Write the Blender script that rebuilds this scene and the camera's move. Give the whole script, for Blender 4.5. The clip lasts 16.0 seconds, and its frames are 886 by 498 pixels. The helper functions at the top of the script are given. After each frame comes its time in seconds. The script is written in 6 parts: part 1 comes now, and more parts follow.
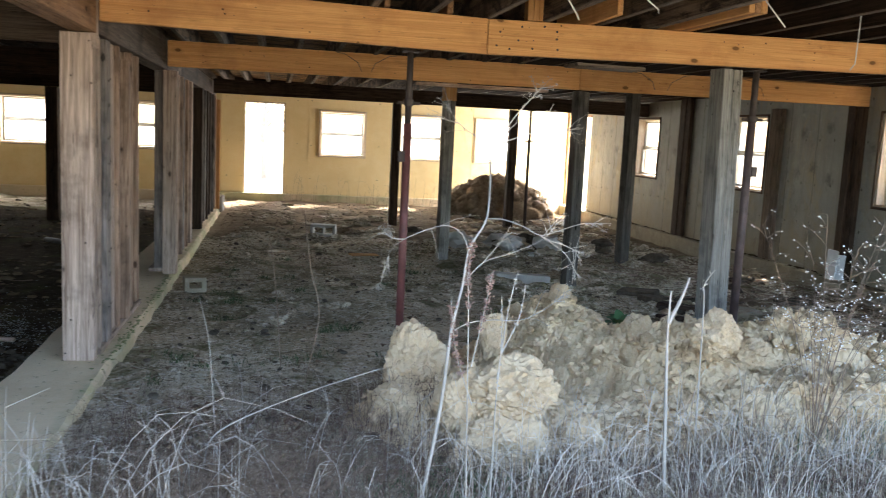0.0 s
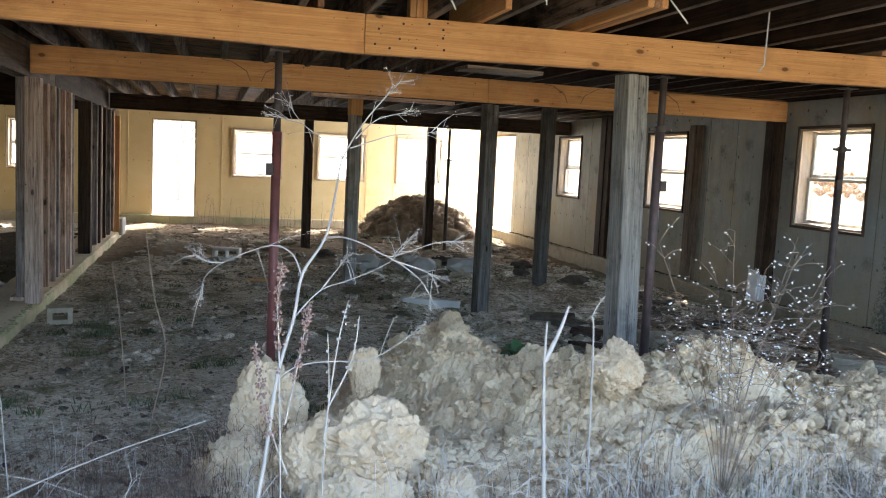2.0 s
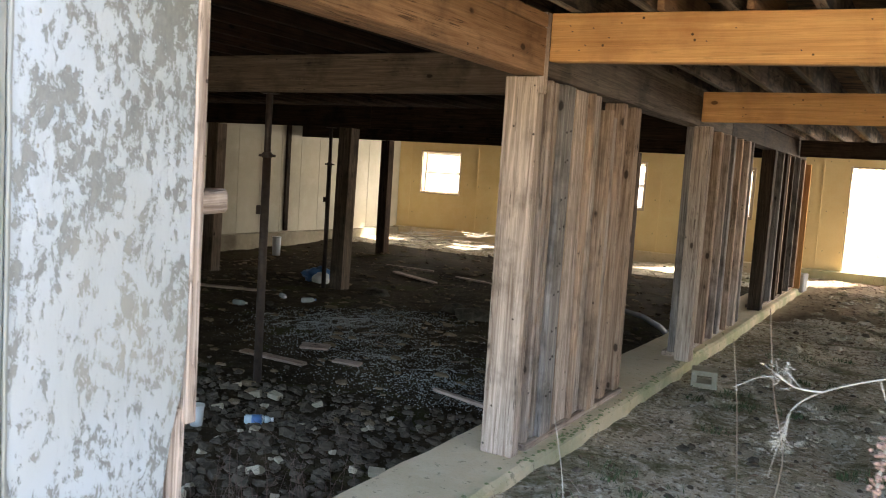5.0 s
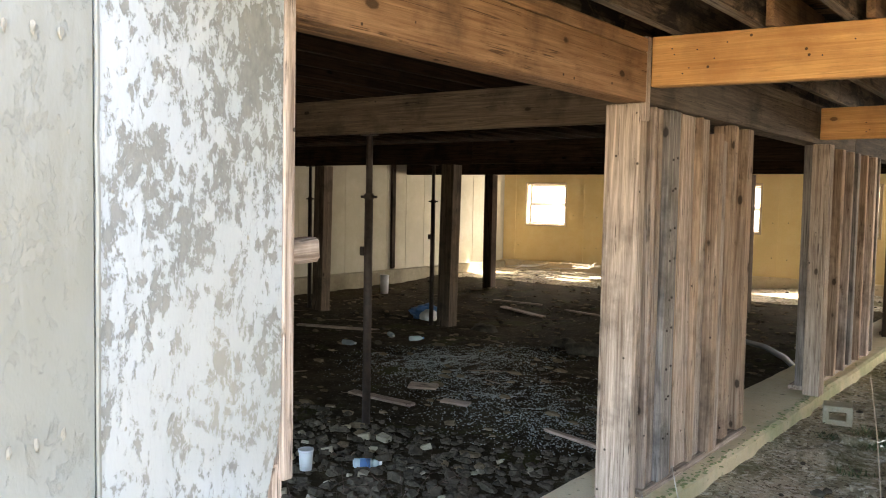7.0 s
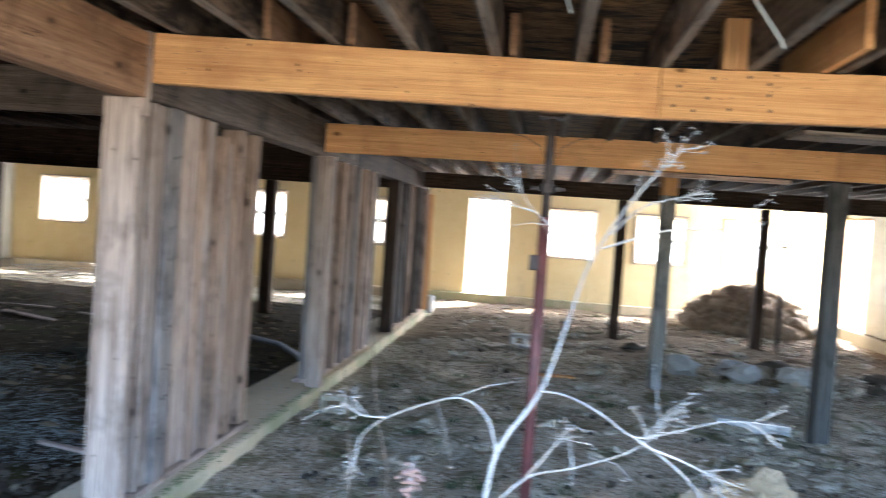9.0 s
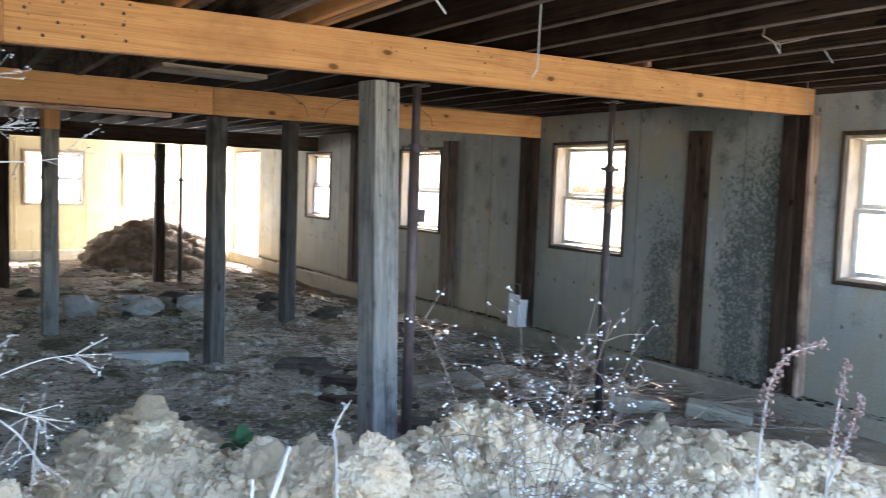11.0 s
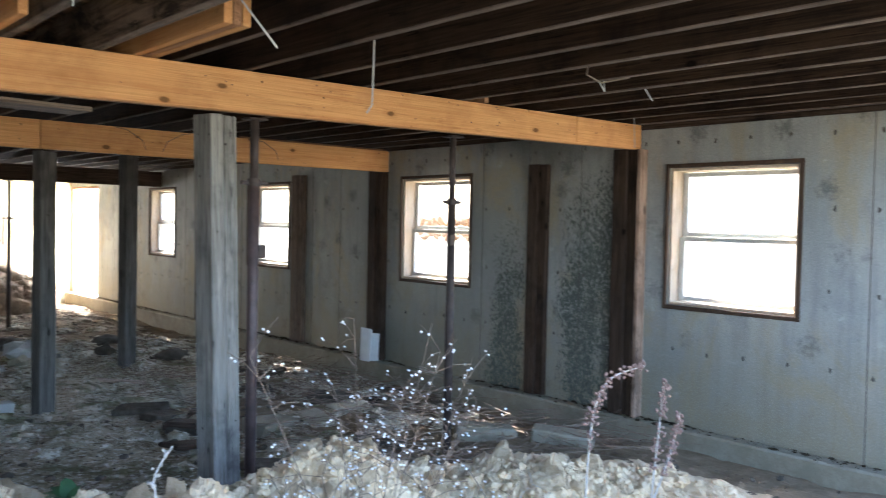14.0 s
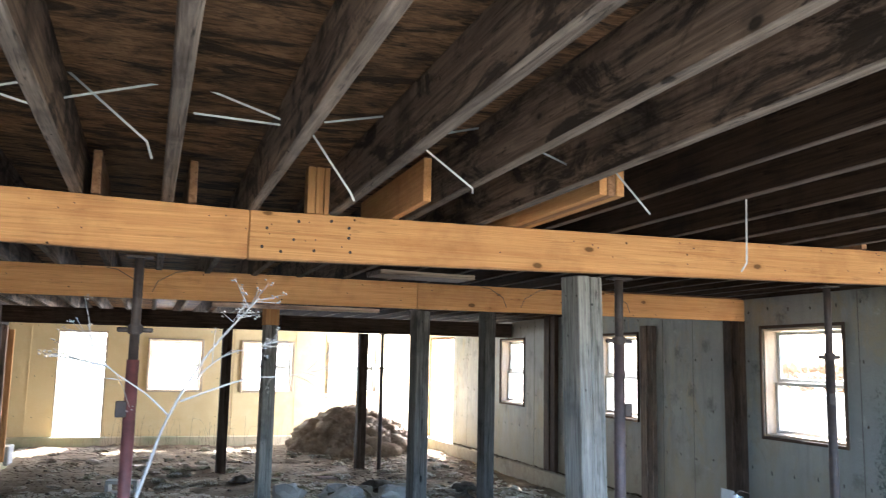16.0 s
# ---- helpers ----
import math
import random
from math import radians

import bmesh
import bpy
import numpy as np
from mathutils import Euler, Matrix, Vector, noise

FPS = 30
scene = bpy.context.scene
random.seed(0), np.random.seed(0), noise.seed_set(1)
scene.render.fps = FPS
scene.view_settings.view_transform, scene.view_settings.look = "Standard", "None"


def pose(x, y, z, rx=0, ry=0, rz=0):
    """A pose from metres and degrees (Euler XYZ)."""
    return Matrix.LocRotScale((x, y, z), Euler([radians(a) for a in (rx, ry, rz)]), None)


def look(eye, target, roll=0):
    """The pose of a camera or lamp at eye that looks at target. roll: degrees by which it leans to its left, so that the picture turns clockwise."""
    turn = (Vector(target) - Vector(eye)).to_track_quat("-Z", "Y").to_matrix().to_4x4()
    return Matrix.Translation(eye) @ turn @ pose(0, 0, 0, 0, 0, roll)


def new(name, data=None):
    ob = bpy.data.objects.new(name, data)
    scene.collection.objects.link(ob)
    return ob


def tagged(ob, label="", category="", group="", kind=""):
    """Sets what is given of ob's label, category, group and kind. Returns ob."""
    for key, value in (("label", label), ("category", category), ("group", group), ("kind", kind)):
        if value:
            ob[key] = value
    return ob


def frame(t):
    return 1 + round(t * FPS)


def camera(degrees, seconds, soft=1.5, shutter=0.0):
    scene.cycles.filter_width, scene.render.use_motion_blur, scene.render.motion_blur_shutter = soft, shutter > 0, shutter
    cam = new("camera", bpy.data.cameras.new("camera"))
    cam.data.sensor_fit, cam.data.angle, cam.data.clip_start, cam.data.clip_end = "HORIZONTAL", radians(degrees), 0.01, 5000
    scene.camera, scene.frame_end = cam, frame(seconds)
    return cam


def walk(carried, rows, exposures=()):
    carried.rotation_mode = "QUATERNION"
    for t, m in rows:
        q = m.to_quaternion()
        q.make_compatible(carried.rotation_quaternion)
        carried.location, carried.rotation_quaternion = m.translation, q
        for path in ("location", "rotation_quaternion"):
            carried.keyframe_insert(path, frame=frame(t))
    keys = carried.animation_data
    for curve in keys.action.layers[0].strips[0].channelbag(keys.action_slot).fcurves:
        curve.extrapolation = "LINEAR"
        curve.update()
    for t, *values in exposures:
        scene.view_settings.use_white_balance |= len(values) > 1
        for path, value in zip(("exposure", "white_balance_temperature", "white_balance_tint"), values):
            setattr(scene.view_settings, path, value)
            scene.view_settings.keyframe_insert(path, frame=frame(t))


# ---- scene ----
cam = camera(55.5, 16.0, 1.0, 0.4)
PATH = [
    (0, (1.089, -0.667, 1.546), (1.483, 1.276, 1.28), 2.8),
    (0.5, (1.172, -0.493, 1.55), (1.648, 1.43, 1.274), 2.6),
    (1, (1.429, -0.463, 1.529), (1.901, 1.46, 1.247), 3.3),
    (1.5, (1.544, -0.358, 1.491), (2.071, 1.556, 1.246), 3.9),
    (2, (1.598, -0.117, 1.483), (2.133, 1.8, 1.278), 2.8),
    (2.5, (1.761, 0.101, 1.455), (1.958, 2.08, 1.247), 2.7),
    (3, (1.833, 0.314, 1.452), (1.695, 2.293, 1.205), 2.9),
    (3.5, (1.808, 0.537, 1.451), (1.493, 2.492, 1.169), 3.3),
    (4, (1.936, 0.692, 1.477), (1.301, 2.571, 1.22), 2.9),
    (4.5, (1.933, 0.841, 1.489), (0.995, 2.594, 1.278), 3.1),
    (5, (1.823, 0.83, 1.547), (0.829, 2.555, 1.36), 3.7),
    (5.2, (1.772, 0.916, 1.509), (0.785, 2.647, 1.337), 3.2),
    (7.3, (1.79, 0.954, 1.574), (0.566, 2.531, 1.456), 1.0),
    (7.5, (1.799, 0.949, 1.57), (0.604, 2.549, 1.448), 1.5),
    (8, (1.843, 0.936, 1.572), (0.822, 2.652, 1.461), 3.1),
    (8.5, (1.899, 0.961, 1.581), (1.226, 2.843, 1.501), 4.1),
    (9, (1.977, 0.978, 1.566), (1.746, 2.963, 1.499), 4.0),
    (9.5, (2.062, 0.99, 1.565), (2.285, 2.976, 1.489), 2.5),
    (10, (2.125, 0.967, 1.542), (2.706, 2.878, 1.439), 1.6),
    (12.3, (2.219, 0.916, 1.597), (3.582, 2.376, 1.489), 3.7),
    (12.5, (2.238, 0.909, 1.568), (3.624, 2.347, 1.475), 3.7),
    (13, (2.239, 0.911, 1.557), (3.653, 2.323, 1.475), 2.9),
    (13.5, (2.23, 0.896, 1.556), (3.635, 2.318, 1.481), 2.2),
    (14, (2.235, 0.891, 1.568), (3.562, 2.387, 1.509), 1.2),
    (14.5, (2.163, 0.911, 1.582), (3.26, 2.583, 1.552), 1.1),
    (15, (2.108, 0.931, 1.608), (2.956, 2.742, 1.669), 1.0),
    (15.5, (2.082, 0.939, 1.633), (2.823, 2.786, 1.826), 0.9),
    (16, (2.052, 0.921, 1.637), (2.697, 2.795, 1.904), 1.2),
]
EXPOSURES = [(0, 3.36, 6400, 10), (1, 3.36, 6000, 10), (1.5, 3.32, 6100, 10), (2.5, 3.42, 5950, 10), (3, 3.62, 5900, 10), (4, 3.85, 5750, 10), (4.5, 3.78, 6400, 10), (5, 3.78, 6900, 10), (7.3, 4.08, 7500, 10), (8, 4.06, 8400, 10), (8.5, 4.36, 7300, 10), (9, 4.2, 5400, 10), (9.5, 3.98, 5050, 10), (10, 3.92, 5250, 10), (12.5, 3.53, 5600, 10), (14, 3.58, 5550, 10), (15, 3.6, 5250, 10), (15.5, 3.62, 5250, 10), (16, 3.98, 5300, 10)]
walk(cam, [(t, look(eye, target, roll)) for t, eye, target, roll in PATH], EXPOSURES)

# ---- world and light ----
SUN_DIR = Vector((0.47, 1.0, 1.05)).normalized()
world = bpy.data.worlds.new("sky")
scene.world = world
world.use_nodes = True
wn, wl = world.node_tree.nodes, world.node_tree.links
sky = wn.new("ShaderNodeTexSky")
sky.sky_type, sky.sun_disc = "NISHITA", False
sky.sun_elevation = math.asin(SUN_DIR.z)
sky.sun_rotation = math.atan2(SUN_DIR.x, SUN_DIR.y)
sky.dust_density = 3.5
wl.new(sky.outputs[0], wn["Background"].inputs[0])
wn["Background"].inputs[1].default_value = 0.15
sun = new("sun", bpy.data.lights.new("sun", "SUN"))
sun.data.energy, sun.data.angle, sun.data.color = 4.0, radians(0.6), (1.0, 0.93, 0.82)
sun.matrix_world = look(SUN_DIR * 60, (0, 0, 0))


def daylight_fill(eye, target, width, height, power):
    """Area lamp added outside an opening, to strengthen the sky light that enters."""
    lamp = new("daylight_fill", bpy.data.lights.new("daylight_fill", "AREA"))
    lamp.data.shape, lamp.data.size, lamp.data.size_y = "RECTANGLE", width, height
    lamp.data.energy, lamp.data.color = power, (1.0, 0.98, 0.94)
    lamp.matrix_world = look(eye, target)


# added lamps at the east doorway and far windows brighten the far end
daylight_fill((8.30, 18.14, 1.15), (0.0, 18.0, 0.6), 1.45, 2.0, 70)
for wx in (2.6, 4.4, 6.25, -8.8, -4.0):
    daylight_fill((wx, 19.26, 1.46), (wx, 10.0, -2.0), 1.0, 1.0, 6)

# ---- materials ----


def mat(name):
    m = bpy.data.materials.new(name)
    m.use_nodes = True
    return m, m.node_tree.nodes, m.node_tree.links, m.node_tree.nodes["Principled BSDF"]


def mix(nodes, links, fac, a, b, mode="MIX"):
    n = nodes.new("ShaderNodeMix")
    n.data_type, n.blend_type = "RGBA", mode
    for s, v in ((0, fac), (6, a), (7, b)):
        if isinstance(v, (int, float)):
            n.inputs[s].default_value = v
        elif isinstance(v, tuple):
            n.inputs[s].default_value = (*v, 1)
        else:
            links.new(v, n.inputs[s])
    return n.outputs[2]


def ramp(nodes, links, src, a, b):
    n = nodes.new("ShaderNodeMapRange")
    n.inputs[1].default_value, n.inputs[2].default_value = a, b
    links.new(src, n.inputs[0])
    return n.outputs[0]


def math_node(nodes, links, op, a, b=0.0):
    n = nodes.new("ShaderNodeMath")
    n.operation = op
    for s, v in ((0, a), (1, b)):
        if isinstance(v, (int, float)):
            n.inputs[s].default_value = v
        else:
            links.new(v, n.inputs[s])
    return n.outputs[0]


def coords(nodes, links, scale=(1, 1, 1), vary=True):
    tc = nodes.new("ShaderNodeTexCoord")
    mp = nodes.new("ShaderNodeMapping")
    mp.inputs["Scale"].default_value = scale
    if vary:
        info = nodes.new("ShaderNodeObjectInfo")
        mul = nodes.new("ShaderNodeVectorMath")
        mul.operation = "MULTIPLY_ADD"
        comb = nodes.new("ShaderNodeCombineXYZ")
        for i in range(3):
            links.new(info.outputs["Random"], comb.inputs[i])
        links.new(comb.outputs[0], mul.inputs[0])
        mul.inputs[1].default_value = (17.3, 31.7, 23.9)
        links.new(tc.outputs["Object"], mul.inputs[2])
        links.new(mul.outputs[0], mp.inputs["Vector"])
    else:
        links.new(tc.outputs["Object"], mp.inputs["Vector"])
    return mp.outputs[0]


def noise_tex(nodes, links, vec, scale, detail=6.0, rough=0.6, distort=0.0):
    n = nodes.new("ShaderNodeTexNoise")
    n.inputs["Scale"].default_value, n.inputs["Detail"].default_value = scale, detail
    n.inputs["Roughness"].default_value, n.inputs["Distortion"].default_value = rough, distort
    links.new(vec, n.inputs["Vector"])
    return n.outputs["Fac"]


def bump(nodes, links, bsdf, height, strength, distance=0.01):
    n = nodes.new("ShaderNodeBump")
    n.inputs["Strength"].default_value, n.inputs["Distance"].default_value = strength, distance
    links.new(height, n.inputs["Height"])
    links.new(n.outputs[0], bsdf.inputs["Normal"])


def wood(name, dark, light, axis, stain=(0.06, 0.045, 0.035), stain_amount=0.5, knots=True, roughness=0.8, stretch=0.9, cracks=0.75):
    """Sawn timber whose grain runs along one axis of the board."""
    m, n, l, b = mat(name)
    k = "xyz".index(axis)
    long_scale = [26.0, 26.0, 26.0]
    long_scale[k] = stretch
    v = coords(n, l, tuple(long_scale))
    grain = noise_tex(n, l, v, 1.6, 8, 0.65, 1.2)
    fine = noise_tex(n, l, v, 9.0, 4, 0.6)
    col = mix(n, l, ramp(n, l, grain, 0.33, 0.67), dark, light)
    col = mix(n, l, math_node(n, l, "MULTIPLY", ramp(n, l, fine, 0.5, 0.75), 0.35), col, tuple(c * 0.55 for c in dark))
    v2 = coords(n, l, (1, 1, 1))
    blot = noise_tex(n, l, v2, 2.3, 5, 0.65)
    col = mix(n, l, math_node(n, l, "MULTIPLY", ramp(n, l, blot, 0.5, 0.72), stain_amount), col, stain)
    if stain_amount > 0.94:
        damp = noise_tex(n, l, coords(n, l, (3.0, 1.0, 3.0) if axis == "y" else (1.0, 3.0, 1.0)), 2.2, 8, 0.7, 0.8)
        col = mix(n, l, math_node(n, l, "MULTIPLY", ramp(n, l, damp, 0.49, 0.58), 0.85), col, stain)
    crack = None
    if knots:
        kn = [7.5, 7.5, 7.5]
        kn[k] = 4.0
        warp = noise_tex(n, l, v2, 9.0, 4, 0.6)
        v3 = coords(n, l, tuple(kn))
        vor = n.new("ShaderNodeTexVoronoi")
        vor.inputs["Scale"].default_value = 0.9
        l.new(v3, vor.inputs["Vector"])
        near = math_node(n, l, "ADD", vor.outputs["Distance"], math_node(n, l, "MULTIPLY", math_node(n, l, "SUBTRACT", warp, 0.5), 0.16))
        pick = n.new("ShaderNodeSeparateColor")
        l.new(vor.outputs["Color"], pick.inputs[0])
        some = ramp(n, l, pick.outputs[0], 0.60, 0.62)
        halo = math_node(n, l, "MULTIPLY", ramp(n, l, near, 0.28, 0.10), some)
        col = mix(n, l, math_node(n, l, "MULTIPLY", halo, 0.45), col, tuple(c * 0.8 for c in dark))
        dot = math_node(n, l, "MULTIPLY", ramp(n, l, near, 0.125, 0.085), some)
        col = mix(n, l, math_node(n, l, "MULTIPLY", dot, 0.88), col, tuple(c * 0.25 for c in dark))
        # drying cracks along the grain and old nail holes
        cs = [30.0, 30.0, 30.0]
        cs[k] = 0.7
        line = noise_tex(n, l, coords(n, l, tuple(cs)), 0.8, 3, 0.5, 0.3)
        crack = ramp(n, l, math_node(n, l, "ABSOLUTE", math_node(n, l, "SUBTRACT", line, 0.5)), 0.012, 0.004)
        crack = math_node(n, l, "MULTIPLY", crack, ramp(n, l, warp, 0.42, 0.58))
        col = mix(n, l, math_node(n, l, "MULTIPLY", crack, cracks), col, tuple(c * 0.22 for c in dark))
        pin = n.new("ShaderNodeTexVoronoi")
        pin.inputs["Scale"].default_value = 9.0
        l.new(v2, pin.inputs["Vector"])
        hole = ramp(n, l, pin.outputs["Distance"], 0.075, 0.05)
        col = mix(n, l, math_node(n, l, "MULTIPLY", hole, 0.85), col, (0.02, 0.015, 0.012))
    tint = n.new("ShaderNodeObjectInfo")
    hsv = n.new("ShaderNodeHueSaturation")
    l.new(col, hsv.inputs["Color"])
    mr = n.new("ShaderNodeMapRange")
    l.new(tint.outputs["Random"], mr.inputs[0])
    mr.inputs[3].default_value, mr.inputs[4].default_value = 0.82, 1.15
    l.new(mr.outputs[0], hsv.inputs["Value"])
    l.new(hsv.outputs[0], b.inputs["Base Color"])
    b.inputs["Roughness"].default_value = roughness
    b.inputs["Specular IOR Level"].default_value = 0.1
    bump(n, l, b, mix(n, l, 0.5, grain, fine), 0.6, 0.008)
    return m


FRESH = {a: wood("fresh_timber_" + a, (0.50, 0.240, 0.088), (0.67, 0.375, 0.155), a, (0.34, 0.15, 0.06), 0.6, True, 0.8, 0.6, 0.28) for a in "xyz"}
WORN = {a: wood("weathered_timber_" + a, (0.22, 0.152, 0.116), (0.70, 0.55, 0.45), a, (0.075, 0.055, 0.046), 0.85) for a in "xyz"}
TAN = {a: wood("tan_timber_" + a, (0.205, 0.128, 0.086), (0.60, 0.42, 0.305), a, (0.06, 0.04, 0.03), 0.85) for a in "xyz"}
GREYED = {a: wood("greyed_timber_" + a, (0.11, 0.092, 0.083), (0.40, 0.345, 0.315), a, (0.045, 0.038, 0.034), 0.9) for a in "xyz"}
BROWN = {a: wood("brown_timber_" + a, (0.20, 0.102, 0.052), (0.37, 0.21, 0.112), a, (0.06, 0.036, 0.025), 0.8) for a in "xyz"}
# dark timber whose base colour is lowered further to deepen the shadows
OLD = {a: wood("dark_timber_" + a, (0.022, 0.015, 0.011), (0.095, 0.062, 0.043), a, (0.012, 0.009, 0.008), 0.9) for a in "xyz"}

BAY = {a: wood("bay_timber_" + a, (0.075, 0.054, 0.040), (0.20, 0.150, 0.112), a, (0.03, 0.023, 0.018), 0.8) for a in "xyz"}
# joists and beams away from the front: their shade is painted into near-black timber
SHADE_WOOD = {a: wood("shade_timber_" + a, (0.014, 0.009, 0.006), (0.058, 0.035, 0.022), a, (0.008, 0.006, 0.005), 0.9) for a in "xy"}
# joist undersides: ground bounce painted in as pale weathered wood, then a shaded copy
LIT_EDGE = wood("lit_joist_edge", (0.095, 0.073, 0.057), (0.31, 0.25, 0.195), "y", (0.05, 0.038, 0.03), 0.8)
SHADED = wood("shaded_joist_edge", (0.06, 0.043, 0.033), (0.18, 0.14, 0.11), "y", (0.03, 0.023, 0.018), 0.8)
# joists of the open front: grey-brown, blotched black by damp, lighter for the daylight there
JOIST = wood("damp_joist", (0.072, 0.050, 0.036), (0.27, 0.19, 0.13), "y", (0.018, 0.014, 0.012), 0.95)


def speckled(name, base, second, third, scales=(1.2, 9.0, 60.0), roughness=0.9, relief=0.5, depth=0.02, vary=False, amount=(0.9, 0.7, 0.5), gloss=0.2):
    """Earth, concrete and the like: three noises, from large stains down to grains."""
    m, n, l, b = mat(name)
    v = coords(n, l, (1, 1, 1), vary)
    a1 = noise_tex(n, l, v, scales[0], 6, 0.6, 0.4)
    a2 = noise_tex(n, l, v, scales[1], 8, 0.7)
    a3 = noise_tex(n, l, v, scales[2], 3, 0.7)
    col = mix(n, l, math_node(n, l, "MULTIPLY", ramp(n, l, a1, 0.35, 0.65), amount[0]), base, second)
    col = mix(n, l, math_node(n, l, "MULTIPLY", ramp(n, l, a2, 0.45, 0.7), amount[1]), col, third)
    col = mix(n, l, math_node(n, l, "MULTIPLY", ramp(n, l, a3, 0.5, 0.75), amount[2]), col, tuple(c * 0.5 for c in base))
    l.new(col, b.inputs["Base Color"])
    b.inputs["Roughness"].default_value = roughness
    b.inputs["Specular IOR Level"].default_value = gloss
    bump(n, l, b, mix(n, l, 0.45, a2, a3), relief, depth)
    return m


# damp dark soil, with the shade of the bay put into its colour too
DARK_SOIL = speckled("damp_shaded_soil", (0.066, 0.049, 0.03), (0.028, 0.022, 0.015), (0.115, 0.092, 0.06), (0.6, 5.0, 40.0), 1.0, 0.9, 0.03, gloss=0.02)


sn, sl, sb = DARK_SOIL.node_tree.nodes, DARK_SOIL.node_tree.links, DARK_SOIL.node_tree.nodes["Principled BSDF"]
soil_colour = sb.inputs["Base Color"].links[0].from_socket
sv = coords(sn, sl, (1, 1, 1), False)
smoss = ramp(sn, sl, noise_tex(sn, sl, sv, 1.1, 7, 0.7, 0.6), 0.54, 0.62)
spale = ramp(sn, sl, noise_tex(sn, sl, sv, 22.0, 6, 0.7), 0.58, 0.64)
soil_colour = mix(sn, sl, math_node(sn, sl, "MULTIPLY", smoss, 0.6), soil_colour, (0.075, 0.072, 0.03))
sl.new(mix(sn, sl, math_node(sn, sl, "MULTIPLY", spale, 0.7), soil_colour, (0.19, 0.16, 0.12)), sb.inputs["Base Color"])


def dirt_floor():
    """Trodden dirt: pale dust, damp dark patches, moss and crumbs."""
    m, n, l, b = mat("packed_dirt")
    v = coords(n, l, (1, 1, 1), False)
    big = noise_tex(n, l, v, 0.55, 6, 0.62, 0.6)
    mid = noise_tex(n, l, v, 3.2, 8, 0.68, 0.5)
    small = noise_tex(n, l, v, 17.0, 8, 0.72)
    grit = noise_tex(n, l, v, 75.0, 3, 0.7)
    col = mix(n, l, ramp(n, l, big, 0.36, 0.62), (0.38, 0.315, 0.215), (0.68, 0.59, 0.45))
    col = mix(n, l, math_node(n, l, "MULTIPLY", ramp(n, l, mid, 0.50, 0.56), 0.6), col, (0.19, 0.155, 0.10))
    col = mix(n, l, math_node(n, l, "MULTIPLY", ramp(n, l, small, 0.52, 0.56), 0.85), col, (0.72, 0.66, 0.54))
    flake = noise_tex(n, l, v, 30.0, 5, 0.65)
    col = mix(n, l, math_node(n, l, "MULTIPLY", ramp(n, l, flake, 0.57, 0.60), 0.8), col, (0.10, 0.075, 0.045))
    moss = noise_tex(n, l, v, 1.5, 7, 0.7, 0.8)
    col = mix(n, l, math_node(n, l, "MULTIPLY", ramp(n, l, moss, 0.53, 0.60), 0.75), col, (0.13, 0.125, 0.055))
    col = mix(n, l, math_node(n, l, "MULTIPLY", ramp(n, l, grit, 0.57, 0.68), 0.5), col, (0.07, 0.058, 0.04))
    l.new(col, b.inputs["Base Color"])
    b.inputs["Roughness"].default_value, b.inputs["Specular IOR Level"].default_value = 1.0, 0.03
    bump(n, l, b, mix(n, l, 0.4, small, grit), 1.0, 0.035)
    return m


DIRT = dirt_floor()
CLAY = speckled("dry_clay", (0.71, 0.545, 0.345), (0.57, 0.405, 0.235), (0.77, 0.645, 0.465), (1.6, 7.0, 45.0), 0.95, 0.9, 0.03, True, (0.8, 0.6, 0.35))
EARTH = speckled("brown_earth", (0.25, 0.19, 0.125), (0.13, 0.097, 0.06), (0.36, 0.285, 0.195), (1.0, 7.0, 40.0), 1.0, 0.9, 0.03, False, (0.9, 0.7, 0.5), 0.03)
CLOD = speckled("yellow_clay", (0.63, 0.485, 0.315), (0.50, 0.36, 0.215), (0.70, 0.585, 0.43), (4.0, 14.0, 60.0), 0.95, 0.8, 0.02, True, (0.7, 0.5, 0.4))
CONCRETE = speckled("grey_concrete", (0.40, 0.385, 0.35), (0.30, 0.295, 0.275), (0.50, 0.48, 0.43), (0.7, 4.0, 70.0), 0.85, 0.25, 0.006, False, (0.7, 0.5, 0.25))
FOOTING = speckled("dusty_footing", (0.74, 0.60, 0.41), (0.57, 0.45, 0.285), (0.79, 0.68, 0.51), (1.1, 7.0, 70.0), 0.9, 0.35, 0.008, False, (0.7, 0.5, 0.3))
fn, fl, fb = FOOTING.node_tree.nodes, FOOTING.node_tree.links, FOOTING.node_tree.nodes["Principled BSDF"]
old_colour = fb.inputs["Base Color"].links[0].from_socket
fv = coords(fn, fl, (1, 1, 1), False)
fsep = fn.new("ShaderNodeSeparateXYZ")
fl.new(fv, fsep.inputs[0])
fedge = math_node(fn, fl, "ADD", fsep.outputs[0], math_node(fn, fl, "MULTIPLY", noise_tex(fn, fl, fv, 5.0, 7, 0.7), 0.25))
fpatch = ramp(fn, fl, noise_tex(fn, fl, fv, 0.9, 4, 0.6), 0.42, 0.58)
fmoss = math_node(fn, fl, "MULTIPLY", ramp(fn, fl, fedge, 0.30, 0.40), fpatch)
fgreen = mix(fn, fl, noise_tex(fn, fl, fv, 60.0, 4, 0.7), (0.15, 0.17, 0.06), (0.42, 0.44, 0.27))
fspot = ramp(fn, fl, noise_tex(fn, fl, fv, 16.0, 6, 0.7), 0.60, 0.66)
fdirt = mix(fn, fl, math_node(fn, fl, "MULTIPLY", fspot, 0.6), old_colour, (0.14, 0.11, 0.07))
